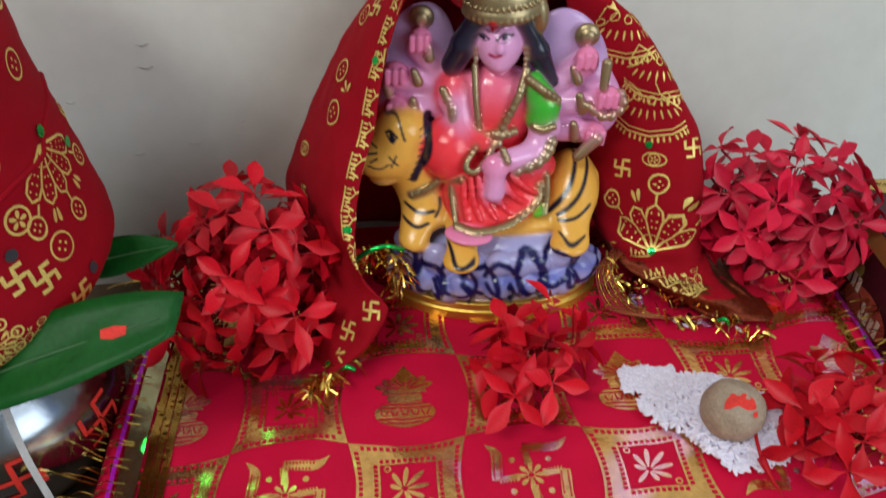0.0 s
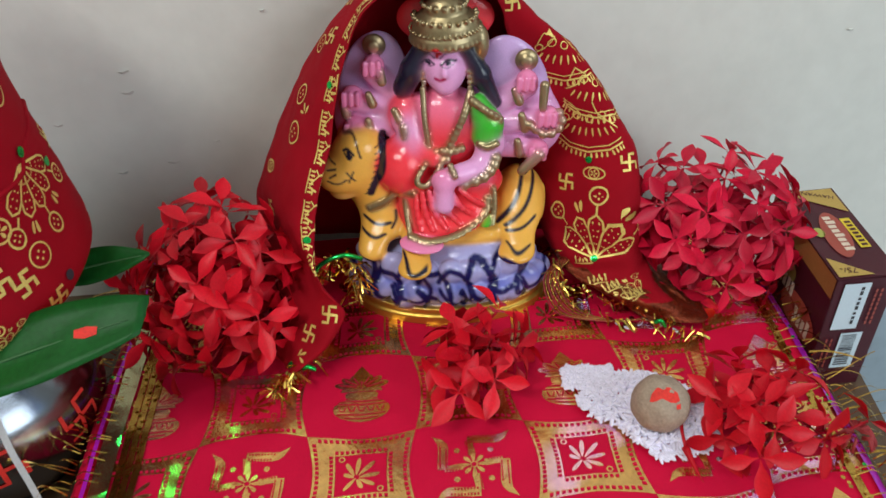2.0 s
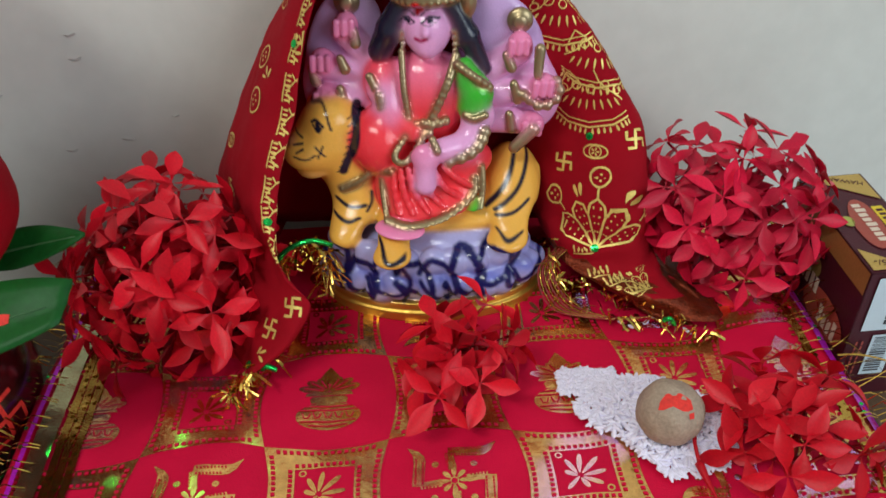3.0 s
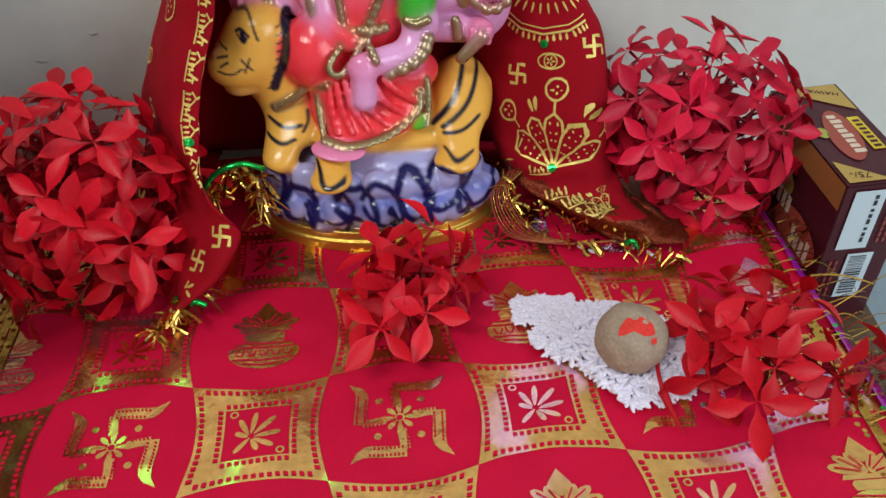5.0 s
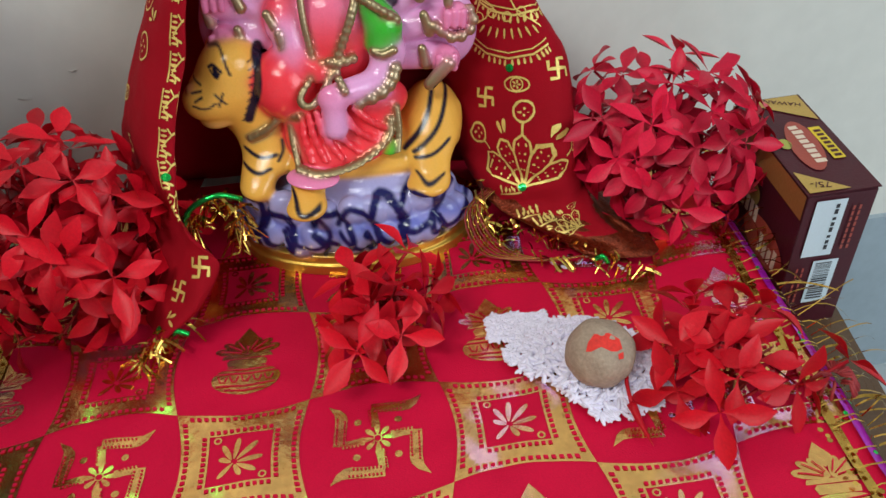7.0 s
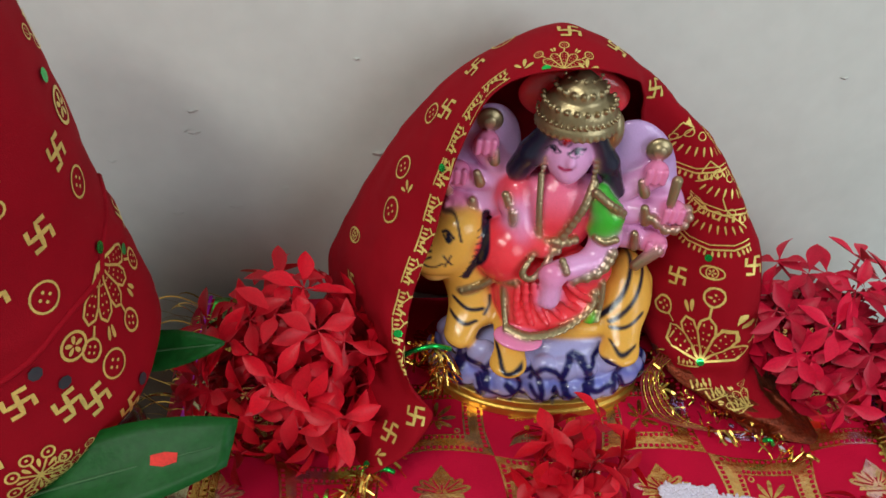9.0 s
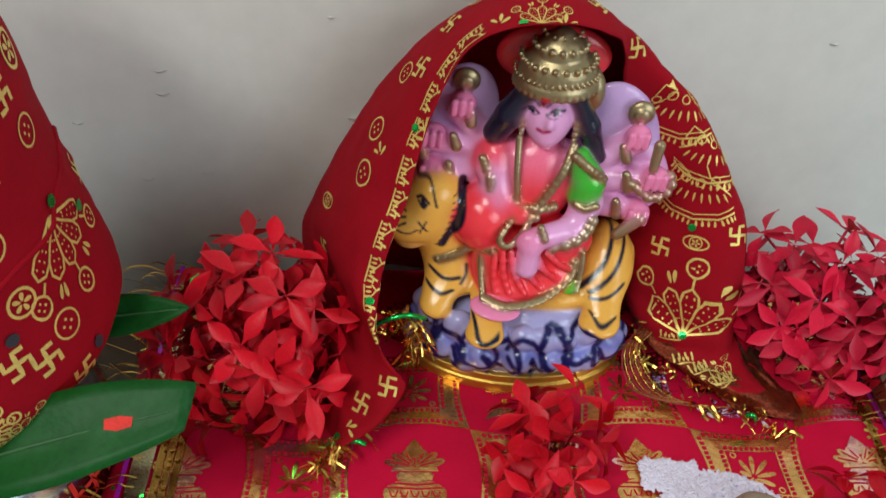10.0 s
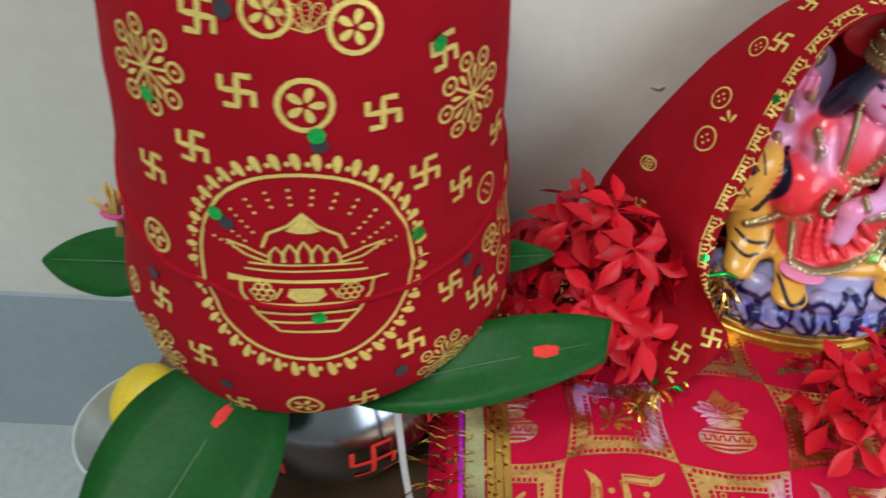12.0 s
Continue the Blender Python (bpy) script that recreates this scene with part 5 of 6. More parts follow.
def bunch(centre, radii, count, seed, label, material, size=0.0165, low=-0.4, back=0.45, share=1.25, jitter=0.005, inner=0.6, group="red flower bunches"):
    q = random.Random(seed)
    meshes = [flower_mesh("flower", seed * 10 + k, size, material) for k in range(6)]
    ob = thing("flower_bunch", (centre[0], centre[1], 0.0), label, "flowers", group)
    made = 0
    for k in range(count * 4):
        f = (k + 0.5) / (count * share)
        z = 1 - f * (1 - low)
        if z < low:
            break
        a = k * 2.39996 + q.uniform(-0.3, 0.3)
        d = Vector((math.cos(a) * math.sqrt(max(0, 1 - z * z)), math.sin(a) * math.sqrt(max(0, 1 - z * z)), z))
        if d.y > back:
            continue
        p = Vector((centre[0] + d.x * radii[0], centre[1] + d.y * radii[1], centre[2] + d.z * radii[2])) + Vector([q.uniform(-1, 1) for _ in range(3)]) * jitter + d * q.choice((0, 0, -0.008, 0.006))
        p.z = max(p.z, 0.010)
        n = (Vector((d.x / radii[0], d.y / radii[1], d.z / radii[2])).normalized() + Vector([q.uniform(-1, 1) for _ in range(3)]) * 0.45 + Vector((0, -0.1, 0.2))).normalized()
        fl = new("flower", meshes[q.randrange(6)])
        fl.parent = ob
        fl.matrix_local = Matrix.Translation(p - ob.location) @ n.to_track_quat("Z", "Y").to_matrix().to_4x4() @ Matrix.Rotation(q.uniform(0, 6.28), 4, "Z")
        made += 1
    for k in range(int(count * inner)):
        a, e = q.uniform(0, 6.28), q.uniform(-0.1, 1.5)
        d = Vector((math.cos(a) * math.cos(e), math.sin(a) * math.cos(e), math.sin(e)))
        f = q.uniform(0.35, 0.72)
        p = Vector((centre[0] + d.x * radii[0] * f, centre[1] + d.y * radii[1] * f, max(0.010, centre[2] + d.z * radii[2] * f)))
        fl = new("flower", meshes[q.randrange(6)])
        fl.parent = ob
        fl.matrix_local = Matrix.Translation(p - ob.location) @ (d + Vector((0, 0, 0.3))).to_track_quat("Z", "Y").to_matrix().to_4x4() @ Matrix.Rotation(q.uniform(0, 6.28), 4, "Z")
    # the twiggy core that carries the flowers
    bm = bmesh.new()
    for k in range(26):
        a, e = q.uniform(0, 6.28), q.uniform(0.0, 1.4)
        d = Vector((math.cos(a) * math.cos(e) * radii[0], math.sin(a) * math.cos(e) * radii[1], math.sin(e) * radii[2]))
        foot = Vector((centre[0] + 0.01 * math.cos(a), centre[1] + 0.01 * math.sin(a), 0.0035))
        top = Vector(centre) + d * 0.8
        top.z = max(top.z, 0.006)
        tube(bm, [foot, foot.lerp(top, 0.5) + Vector((0, 0, 0.004)), top], 0.0009, 5, 0.4)
    tagged(part("stalk_core", bm, STALK, ob), kind="stuff")
    return ob


bunch((-0.101, 0.362, 0.034), (0.046, 0.043, 0.052), 84, 1, "large bunch of scarlet four-petalled flowers beside the veil", PETAL, size=0.0212, low=-0.7, inner=0.4)
bunch((0.188, 0.405, 0.032), (0.049, 0.035, 0.046), 66, 2, "bunch of crimson four-petalled flowers beside the box", PETALP, size=0.0205, low=-0.6, inner=0.4)
bunch((0.047, 0.314, 0.012), (0.028, 0.022, 0.023), 12, 3, "small sprig of scarlet flowers lying on the cloth", PETAL, low=0.05, back=0.95, jitter=0.008, inner=0.4, size=0.0215)
bunch((0.190, 0.275, 0.011), (0.029, 0.025, 0.021), 13, 4, "small sprig of scarlet flowers beside the rice", PETAL, low=0.05, back=0.95, jitter=0.008, inner=0.4, size=0.0215)
bunch((0.236, 0.268, 0.006), (0.004, 0.004, 0.004), 1, 5, "single scarlet flower lying on the cloth's fringe", PETAL, low=0.1, back=2.0, inner=0.0, size=0.0190)

bud = thing("flower_bud", (0.150, 0.262, 0.0), "long red flower bud lying by the rice", "flower bud")
bm = bmesh.new()
tube(bm, spline([(0.156, 0.288, 0.012), (0.150, 0.274, 0.010), (0.150, 0.262, 0.006)], 8), 0.0009, 6)
part("tube", bm, PETAL, bud)
bm = bmesh.new()
P = spline([(0.150, 0.262, 0.006), (0.1525, 0.252, 0.004), (0.155, 0.243, 0.0032)], 8)
tube(bm, P, 0.0022, 8, 0.92)
part("tip", bm, PETAL, bud)

# ---- rice heap and betel nut ----
q = random.Random(8)
unit = bmesh.new()
bmesh.ops.create_icosphere(unit, subdivisions=2, radius=1.0)
GV, GF = np.array([tuple(v.co) for v in unit.verts]), np.array([[v.index for v in f.verts] for f in unit.faces])
unit.free()
verts, faces = [], []
for k in range(2100):
    if k < 2092:
        a, rr = q.uniform(0, 6.28), math.sqrt(q.random())
        rr *= 1.0 + 0.10 * noise.noise((math.cos(a) * 3, math.sin(a) * 3, 0.0))
        x, y = 0.136 + 0.035 * rr * math.cos(a) - 0.006 * math.sin(a) * rr, 0.288 + 0.030 * rr * math.sin(a)
        if q.random() < 0.14:
            x, y = 0.108 + 0.014 * q.uniform(-1, 1), 0.314 + 0.008 * q.uniform(-1, 1)
        if x + y < 0.394 + 0.006 * noise.noise((x * 120, y * 120, 0)) or (x > 0.150 and y > 0.312):
            continue
    else:
        x, y = q.uniform(0.13, 0.17), q.uniform(0.335, 0.37)
    core = math.hypot((x - 0.138) / 0.034, (y - 0.288) / 0.029)
    z = 0.0020 + (0.0050 * max(0, 1 - core ** 2) * q.random() if k < 2092 else 0)
    m = Matrix.Translation((x, y, z)) @ Euler((q.uniform(-0.3, 0.3), q.uniform(-0.35, 0.35), q.uniform(0, 6.28))).to_matrix().to_4x4() @ Matrix.Diagonal((q.uniform(0.0022, 0.0030), 0.00098, 0.00088, 1))
    faces.append(GF + len(GV) * len(verts))
    verts.append(GV @ np.array(m)[:3, :3].T + np.array(m)[:3, 3])
heap = bpy.data.meshes.new("rice_heap")
heap.from_pydata(np.concatenate(verts).tolist(), [], np.concatenate(faces).tolist())
bm = bmesh.new()
bm.from_mesh(heap)
bpy.data.meshes.remove(heap)
tagged(part("rice_heap", bm, RICE), "loose heap of raw white rice grains on the cloth", "rice", kind="stuff")

nut = thing("betel_nut", (0.140, 0.285, 0.003), "round grey-brown betel nut with a red dab, on the rice", "betel nut")
bm = bmesh.new()
bmesh.ops.create_icosphere(bm, subdivisions=4, radius=0.0150, matrix=Matrix.Translation((0.140, 0.2815, 0.0172)))
for v in bm.verts:
    d = v.co - Vector((0.140, 0.2815, 0.0172))
    v.co += d.normalized() * (0.0009 * noise.noise(v.co * 120) - 0.0007 * max(0, d.z / 0.015))
bm.normal_update()
nut_tree = BVHTree.FromBMesh(bm)
kernel = part("nut", bm, CLAY, nut)
P = Print(project_on(nut_tree, Vector((0.139, 0.2735, 0.0295)), Vector((0, -0.5, 1)), Vector((0, 1, 0.5)), 0.0003), 0.001)
P.fan([(-0.0092, -0.0015), (-0.0070, 0.0030), (-0.0035, 0.0062), (0.0030, 0.0060), (0.0082, 0.0034), (0.0090, -0.0010), (0.0060, -0.0022), (0.0030, -0.0020), (-0.0010, 0.0002), (-0.0060, -0.0016)])
P.fan([(0.0065, -0.0035), (0.0095, -0.0025), (0.0098, -0.006), (0.0072, -0.0062)])
part("red_dab", P.bm, TILAK, kernel, "dab of vermilion paste")

# ---- incense box ----
BOX = Matrix.Translation((0.2465, 0.346, LEDGE)) @ TURN
BW, BD, BH = 0.0345, 0.084, 0.088
carton = thing("incense_box", tuple(BOX.translation), "maroon and gold cardboard incense box standing on end", "box")


def carton_bm(lo, hi, bevel=0.0):
    bm = box_bm(lo, hi, bevel)
    bm.transform(BOX)
    return bm


shell = part("carton", carton_bm((0, 0, 0), (BW, BD, BH - 0.0012), 0.0004), CARD, carton, smooth=False)
bm = box_bm((-0.0004, -0.0004, 0), (BW + 0.0008, BD + 0.0004, 0.0007), 0.0002)
bm.transform(BOX @ Matrix.Translation((0, 0, BH - 0.0010)) @ Matrix.Rotation(radians(-1.2), 4, "Y"))
flap = part("lid_flap", bm, CARD, carton, smooth=False)


def face_print(kind, material, shapes, label=""):
    """Flat printing on the carton: top, front (towards the room) or side."""
    bm = bmesh.new()
    for pts in shapes:
        vs = []
        for a, b in pts:
            p = {"top": (a, b, BH + 0.0003 + 0.021 * a), "front": (a, -0.0008, b), "side": (-0.0008, a, b)}[kind]
            vs.append(bm.verts.new(BOX @ Vector(p)))
        bm.faces.new(vs)
    bmesh.ops.recalc_face_normals(bm, faces=bm.faces)
    return bm


def rect(x0, y0, x1, y1):
    return [(x0, y0), (x1, y0), (x1, y1), (x0, y1)]


def oval(x, y, rx, ry, tilt=0.0):
    return [(x + rx * math.cos(a) * math.cos(tilt) - ry * math.sin(a) * math.sin(tilt), y + rx * math.cos(a) * math.sin(tilt) + ry * math.sin(a) * math.cos(tilt)) for a in [k * 2 * math.pi / 24 for k in range(24)]]


def raised(bm, d):
    bm.transform(Matrix.Translation(d))
    return bm


part("gold_corner", face_print("top", None, [[(0.001, BD - 0.001), (BW - 0.001, BD - 0.001), (BW - 0.001, BD - 0.026)]]), CARDG, flap, smooth=False)
part("gold_corner", face_print("top", None, [[(0.001, 0.001), (0.021, 0.001), (0.001, 0.018)]]), CARDG, flap, smooth=False)
part("oval_print", face_print("top", None, [oval(0.0165, 0.038, 0.0075, 0.0215, -0.12)]), REDCARD, flap, smooth=False)
part("yellow_bar", face_print("top", None, [rect(0.0245, 0.024, 0.0305, 0.052)]), YELLOW, flap, smooth=False)
part("round_mark", face_print("top", None, [oval(0.0075, 0.041, 0.0032, 0.0045)]), mat("green_gold_print", (0.40, 0.42, 0.08), 0.4), flap, smooth=False)
part("cream_bar", raised(face_print("top", None, [rect(0.0150, 0.0225 + 0.0042 * k, 0.0195 if k % 3 else 0.0205, 0.0255 + 0.0042 * k) for k in range(8)]), (0, 0, 0.0002)), CREAM, flap, smooth=False)
part("dark_bar", raised(face_print("top", None, [rect(0.0258, 0.0255 + 0.0036 * k, 0.0294, 0.0276 + 0.0036 * k) for k in range(7)]), (0, 0, 0.0002)), CARD, flap, smooth=False)
part("gold_band", face_print("side", None, [rect(0.0, BH - 0.015, BD, BH - 0.001)]), mat("bronze_card", (0.34, 0.16, 0.05), 0.4, metal=0.2), shell, smooth=False)
part("oval_print", face_print("side", None, [oval(0.026, 0.038, 0.022, 0.0125)]), REDCARD, shell, smooth=False)
part("round_mark", face_print("side", None, [oval(0.044, 0.057, 0.0062, 0.0062)]), mat("dull_gold_print", (0.30, 0.24, 0.06), 0.4), shell, smooth=False)
part("cream_bar", raised(face_print("side", None, [rect(0.010 + 0.0052 * k, 0.031, 0.0136 + 0.0052 * k, 0.043 if k in (0, 3) else 0.040) for k in range(4)]), (-0.0002, 0, 0)), CREAM, shell, smooth=False)
part("cream_bar", raised(face_print("side", None, [rect(0.036 + 0.0052 * k, 0.043, 0.0396 + 0.0052 * k, 0.053) for k in range(4)]), (-0.0002, 0, 0)), CREAM, shell, smooth=False)
part("white_label", face_print("front", None, [rect(0.0048, 0.049, 0.0200, 0.084)]), PAPER, shell, smooth=False)
part("barcode_label", face_print("front", None, [rect(0.0125, 0.0165, 0.0255, 0.0455)]), PAPER, shell, smooth=False)
q = random.Random(5)
bars, z = [], 0.0190
while z < 0.0440:
    w = q.choice((0.0004, 0.0007, 0.0011))
    bars.append(rect(0.0140, z, 0.0225, z + w))
    z += w + q.choice((0.0005, 0.0008))
part("barcode", raised(face_print("front", None, bars), (0, -0.0002, 0)), INK, shell, smooth=False)
part("small_print", raised(face_print("front", None, [rect(0.0150, 0.053 + 0.0037 * k, 0.0168, 0.0560 + 0.0037 * k - 0.0006 * (k % 3)) for k in range(8)]), (0, -0.0002, 0)), INK, shell, smooth=False)
part("small_print", raised(face_print("front", None, [rect(0.0238 + 0.003 * r, 0.052 + 0.0035 * k, 0.0250 + 0.003 * r, 0.0546 + 0.0035 * k) for k in range(8) for r in range(2)] + [rect(0.0045 + 0.003 * r, 0.018 + 0.0035 * k, 0.0055 + 0.003 * r, 0.0206 + 0.0035 * k) for k in range(7) for r in range(2)]), (0, -0.0002, 0)), REDCARD, shell, smooth=False)


def lettering(text, size, m, material, parent):
    cu = bpy.data.curves.new("lettering", "FONT")
    cu.body, cu.size, cu.align_x, cu.align_y, cu.extrude = text, size, "CENTER", "CENTER", 0.00005
    tmp = bpy.data.objects.new("lettering", cu)
    scene.collection.objects.link(tmp)
    bpy.context.view_layer.update()
    me = bpy.data.meshes.new_from_object(tmp.evaluated_get(bpy.context.evaluated_depsgraph_get()))
    bpy.data.objects.remove(tmp)
    bm = bmesh.new()
    bm.from_mesh(me)
    bm.transform(m)
    return part("lettering", bm, material, parent, smooth=False)


lettering("HAWAN", 0.0050, BOX @ pose(0.0225, BD - 0.0068, BH + 0.0010, 0, 0, 180 - 24) @ Matrix.Diagonal((1, 1, 1, 1)), CARD, flap)
lettering("75/-", 0.0060, BOX @ pose(0.0085, 0.0062, BH + 0.0007, 0, 0, 180 - 10), CARD, flap)

# ---- pot with the veiled coconut ----
KX, KY = -0.229, 0.306
pot = thing("water_pot", (KX, KY, LEDGE), "round steel ritual pot tied with red thread and ringed with leaves", "pot")
prof = [(0.001, LEDGE + 0.0005), (0.036, LEDGE + 0.001), (0.040, LEDGE + 0.004), (0.052, -0.028), (0.060, -0.010), (0.062, 0.006), (0.058, 0.024), (0.046, 0.040), (0.040, 0.050), (0.042, 0.058), (0.052, 0.066), (0.053, 0.068), (0.050, 0.0685), (0.038, 0.060)]
P = [p.to_2d() for p in spline([(r, z, 0) for r, z in prof], 60)]
bm = lathe(P, 56, centre=(KX, KY))
bm.normal_update()
pot_tree = BVHTree.FromBMesh(bm)
vessel = part("body", bm, STEEL, pot)
for a0 in (-0.35, 0.55, 1.3):
    d = Vector((math.sin(a0), -math.cos(a0), 0))
    P = Print(project_on(pot_tree, Vector((KX, KY, 0.006)) + d * 0.062, d, Vector((0, 0, 1)), 0.0005))
    P.hooked_cross(0, 0, 0.011, 0.0026)
    part("red_mark", P.bm, TILAK, vessel, "red painted sign")
bm = bmesh.new()
for k in range(5):
    ring = [Vector((KX + 0.0425 * math.sin(a), KY - 0.0425 * math.cos(a), 0.046 + 0.0022 * k + 0.0008 * math.sin(3 * a + k))) for a in [2 * math.pi * j / 40 for j in range(41)]]
    tube(bm, ring, 0.0013, 6)
part("red_thread", bm, TILAK, pot)
bm = bmesh.new()
strip(bm, spline([(-0.190, 0.264, 0.060), (-0.184, 0.252, 0.030), (-0.180, 0.247, 0.004), (-0.172, 0.238, -0.025), (-0.160, 0.232, -0.040)], 18), 0.0032, Vector((0.8, 0.5, 0.0)).normalized())
part("white_ribbon", bm, WHITE, pot, "white cotton ribbon hanging down")

coconut = thing("veiled_coconut", (KX, KY, 0.066), "coconut wrapped in a gold-printed red veil, set on the pot", "wrapped coconut")


def wrap_wob(a, z):
    return 1 + 0.005 * noise.noise((math.sin(a) * 1.6, math.cos(a) * 1.6, z * 130)) + 0.018 * noise.noise((math.sin(a) * 2.2, math.cos(a) * 2.2, z * 26)) + 0.006 * noise.noise((math.sin(a) * 7, math.cos(a) * 7, z * 60)) + 0.012 * math.exp(-((z - 0.143 - 0.012 * math.sin(a + 0.6)) / 0.0022) ** 2)


prof = [(0.058, 0.067), (0.070, 0.069), (0.079, 0.074), (0.0835, 0.088), (0.0835, 0.108), (0.080, 0.130), (0.0765, 0.155), (0.073, 0.185), (0.071, 0.212), (0.066, 0.245), (0.056, 0.275), (0.040, 0.300), (0.020, 0.314), (0.001, 0.318)]
P = [p.to_2d() for p in spline([(r, z, 0) for r, z in prof], 110)]
bm = lathe(P, 110, centre=(KX, KY), wob=wrap_wob)
for v in bm.verts:
    a = math.atan2(v.co.x - KX, KY - v.co.y)
    low = max(0.0, (0.110 - v.co.z) / 0.043)
    v.co.z += 0.016 * low * math.sin(min(max(a + 0.25, -1.2), 1.35)) ** 1 * (1 if a > -0.25 else -0.6)
bm.normal_update()
wrap_tree = BVHTree.FromBMesh(bm)
wrap = part("wrap", bm, VEIL, coconut, "red net veil")


def wrap_print(name, p, draw, material=PRINT, lift=0.0005):
    hit, n, _, _ = wrap_tree.find_nearest(Vector(p))
    d = Vector((hit.x - KX, hit.y - KY, 0.02))
    n = n if n.dot(d) > 0 else -n
    P = Print(project_on(wrap_tree, hit, n, Vector((0, 0, 1)), lift))
    draw(P)
    return part(name, P.bm, material, wrap)


def medallion(P):
    R = 0.0360
    P.ring(0, 0, R, 0.0012, 48)
    for k in range(44):
        a = 2 * math.pi * k / 44
        P.drop(R * 1.04 * math.cos(a), R * 1.04 * math.sin(a), a + 0.25, 0.0060, 0.0034)
        P.dot(R * 1.10 * math.cos(a + 0.075), R * 1.10 * math.sin(a + 0.075), 0.0010, 6)
    # bowl
    P.line([(-0.021, -0.004), (-0.0205, -0.009), (-0.016, -0.017), (-0.009, -0.024)], 0.0010)
    P.line([(0.021, -0.004), (0.0205, -0.009), (0.016, -0.017), (0.009, -0.024)], 0.0010)
    P.line([(-0.026, -0.0035), (0.026, -0.0035)], 0.0012)
    for k, w in enumerate((0.0185, 0.016, 0.0125, 0.009)):
        P.line([(-w, -0.0125 - 0.0038 * k), (w, -0.0125 - 0.0038 * k)], 0.0010)
    for x in (-0.0135, 0.0135):
        for k in range(6):
            P.ring(x + 0.0026 * math.cos(k * 1.047), -0.0078 + 0.0024 * math.sin(k * 1.047), 0.0013, 0.0007, 8)
    P.fan([(-0.005, -0.006), (0.005, -0.006), (0.006, -0.009), (0.003, -0.0115), (-0.003, -0.0115), (-0.006, -0.009)])
    for sx in (-1, 1):
        P.line([(sx * 0.0075, -0.006), (sx * 0.010, -0.0105)], 0.0007)
    # lotus and peak
    P.line([(-0.019, 0.0005), (0.019, 0.0005)], 0.0008)
    P.line([(-0.0175, 0.003), (0.0175, 0.003)], 0.0008)
    for k in range(-2, 3):
        x, h = k * 0.0042, 0.0085 - 0.0012 * abs(k)
        P.line([(x - 0.0024, 0.004), (x - 0.0018, 0.004 + h * 0.6), (x, 0.004 + h), (x + 0.0018, 0.004 + h * 0.6), (x + 0.0024, 0.004)], 0.0009)
    for sx in (-1, 1):
        P.line([(sx * 0.010, 0.0035), (sx * 0.018, 0.0060), (sx * 0.025, 0.0105), (sx * 0.018, 0.0092), (sx * 0.011, 0.0060)], 0.0009)
        P.line([(0, 0.0225), (sx * 0.004, 0.0185), (sx * 0.0105, 0.0150), (sx * 0.0125, 0.0095)], 0.0010)
    P.fan([(-0.005, 0.0165), (-0.002, 0.0155), (0.002, 0.0155), (0.005, 0.0165), (0.0015, 0.020), (0, 0.0235), (-0.0015, 0.020)])
    for k in range(12):
        a = radians(20 + 140 * k / 11)
        for r0 in (0.021, 0.0235, 0.026, 0.0285, 0.031):
            if r0 * math.sin(a) > 0.0245 or abs(r0 * math.cos(a)) > 0.013:
                P.dot(r0 * math.cos(a), r0 * math.sin(a), 0.0006, 5)


def rosette(P, s):
    """Eight spokes ending in dotted discs, with drops between."""
    for k in range(8):
        a = k * math.pi / 4 + 0.2
        c, n = math.cos(a), math.sin(a)
        P.line([(0.08 * s * c, 0.08 * s * n), (0.62 * s * c, 0.62 * s * n)], 0.07 * s)
        P.ring(0.82 * s * c, 0.82 * s * n, 0.19 * s, 0.07 * s, 12)
        P.dot(0.82 * s * c, 0.82 * s * n, 0.06 * s, 5)
        b = a + math.pi / 8
        P.drop(0.34 * s * math.cos(b), 0.34 * s * math.sin(b), b, 0.34 * s, 0.15 * s)
    P.dot(0, 0, 0.12 * s, 8)


def large_medallion(P):
    lay = P.proj
    P.proj = lambda x, y: lay(x * 1.10, y * 1.10)
    medallion(P)


wrap_print("medallion_print", (-0.2165, 0.231, 0.157), large_medallion)
for p, s in (((-0.2650, 0.2455, 0.2214), 0.0155), ((-0.1681, 0.2685, 0.2101), 0.0150), ((-0.2770, 0.2430, 0.0960), 0.0150), ((-0.1684, 0.2484, 0.1000), 0.0125)):
    wrap_print("rosette_print", p, lambda P: rosette(P, s))
for p in ((-0.2439, 0.2416, 0.243), (-0.2339, 0.2368, 0.223), (-0.1933, 0.2457, 0.2153), (-0.2504, 0.2376, 0.2004), (-0.2679, 0.244, 0.185), (-0.1803, 0.2526, 0.1889), (-0.1687, 0.2644, 0.1757), (-0.1683, 0.2547, 0.1341), (-0.1583, 0.265, 0.1207), (-0.2573, 0.2275, 0.1097), (-0.1807, 0.2402, 0.1158), (-0.2451, 0.2262, 0.0830), (-0.1964, 0.2284, 0.0920), (-0.2741, 0.2403, 0.1250), (-0.1769, 0.2600, 0.2294), (-0.1575, 0.3097, 0.2031), (-0.1591, 0.2867, 0.1853), (-0.1529, 0.2732, 0.1142), (-0.1467, 0.2831, 0.0966), (-0.155, 0.345, 0.150)):
    wrap_print("cross_print", p, lambda P: P.hooked_cross(0, 0, 0.0049, 0.0019))
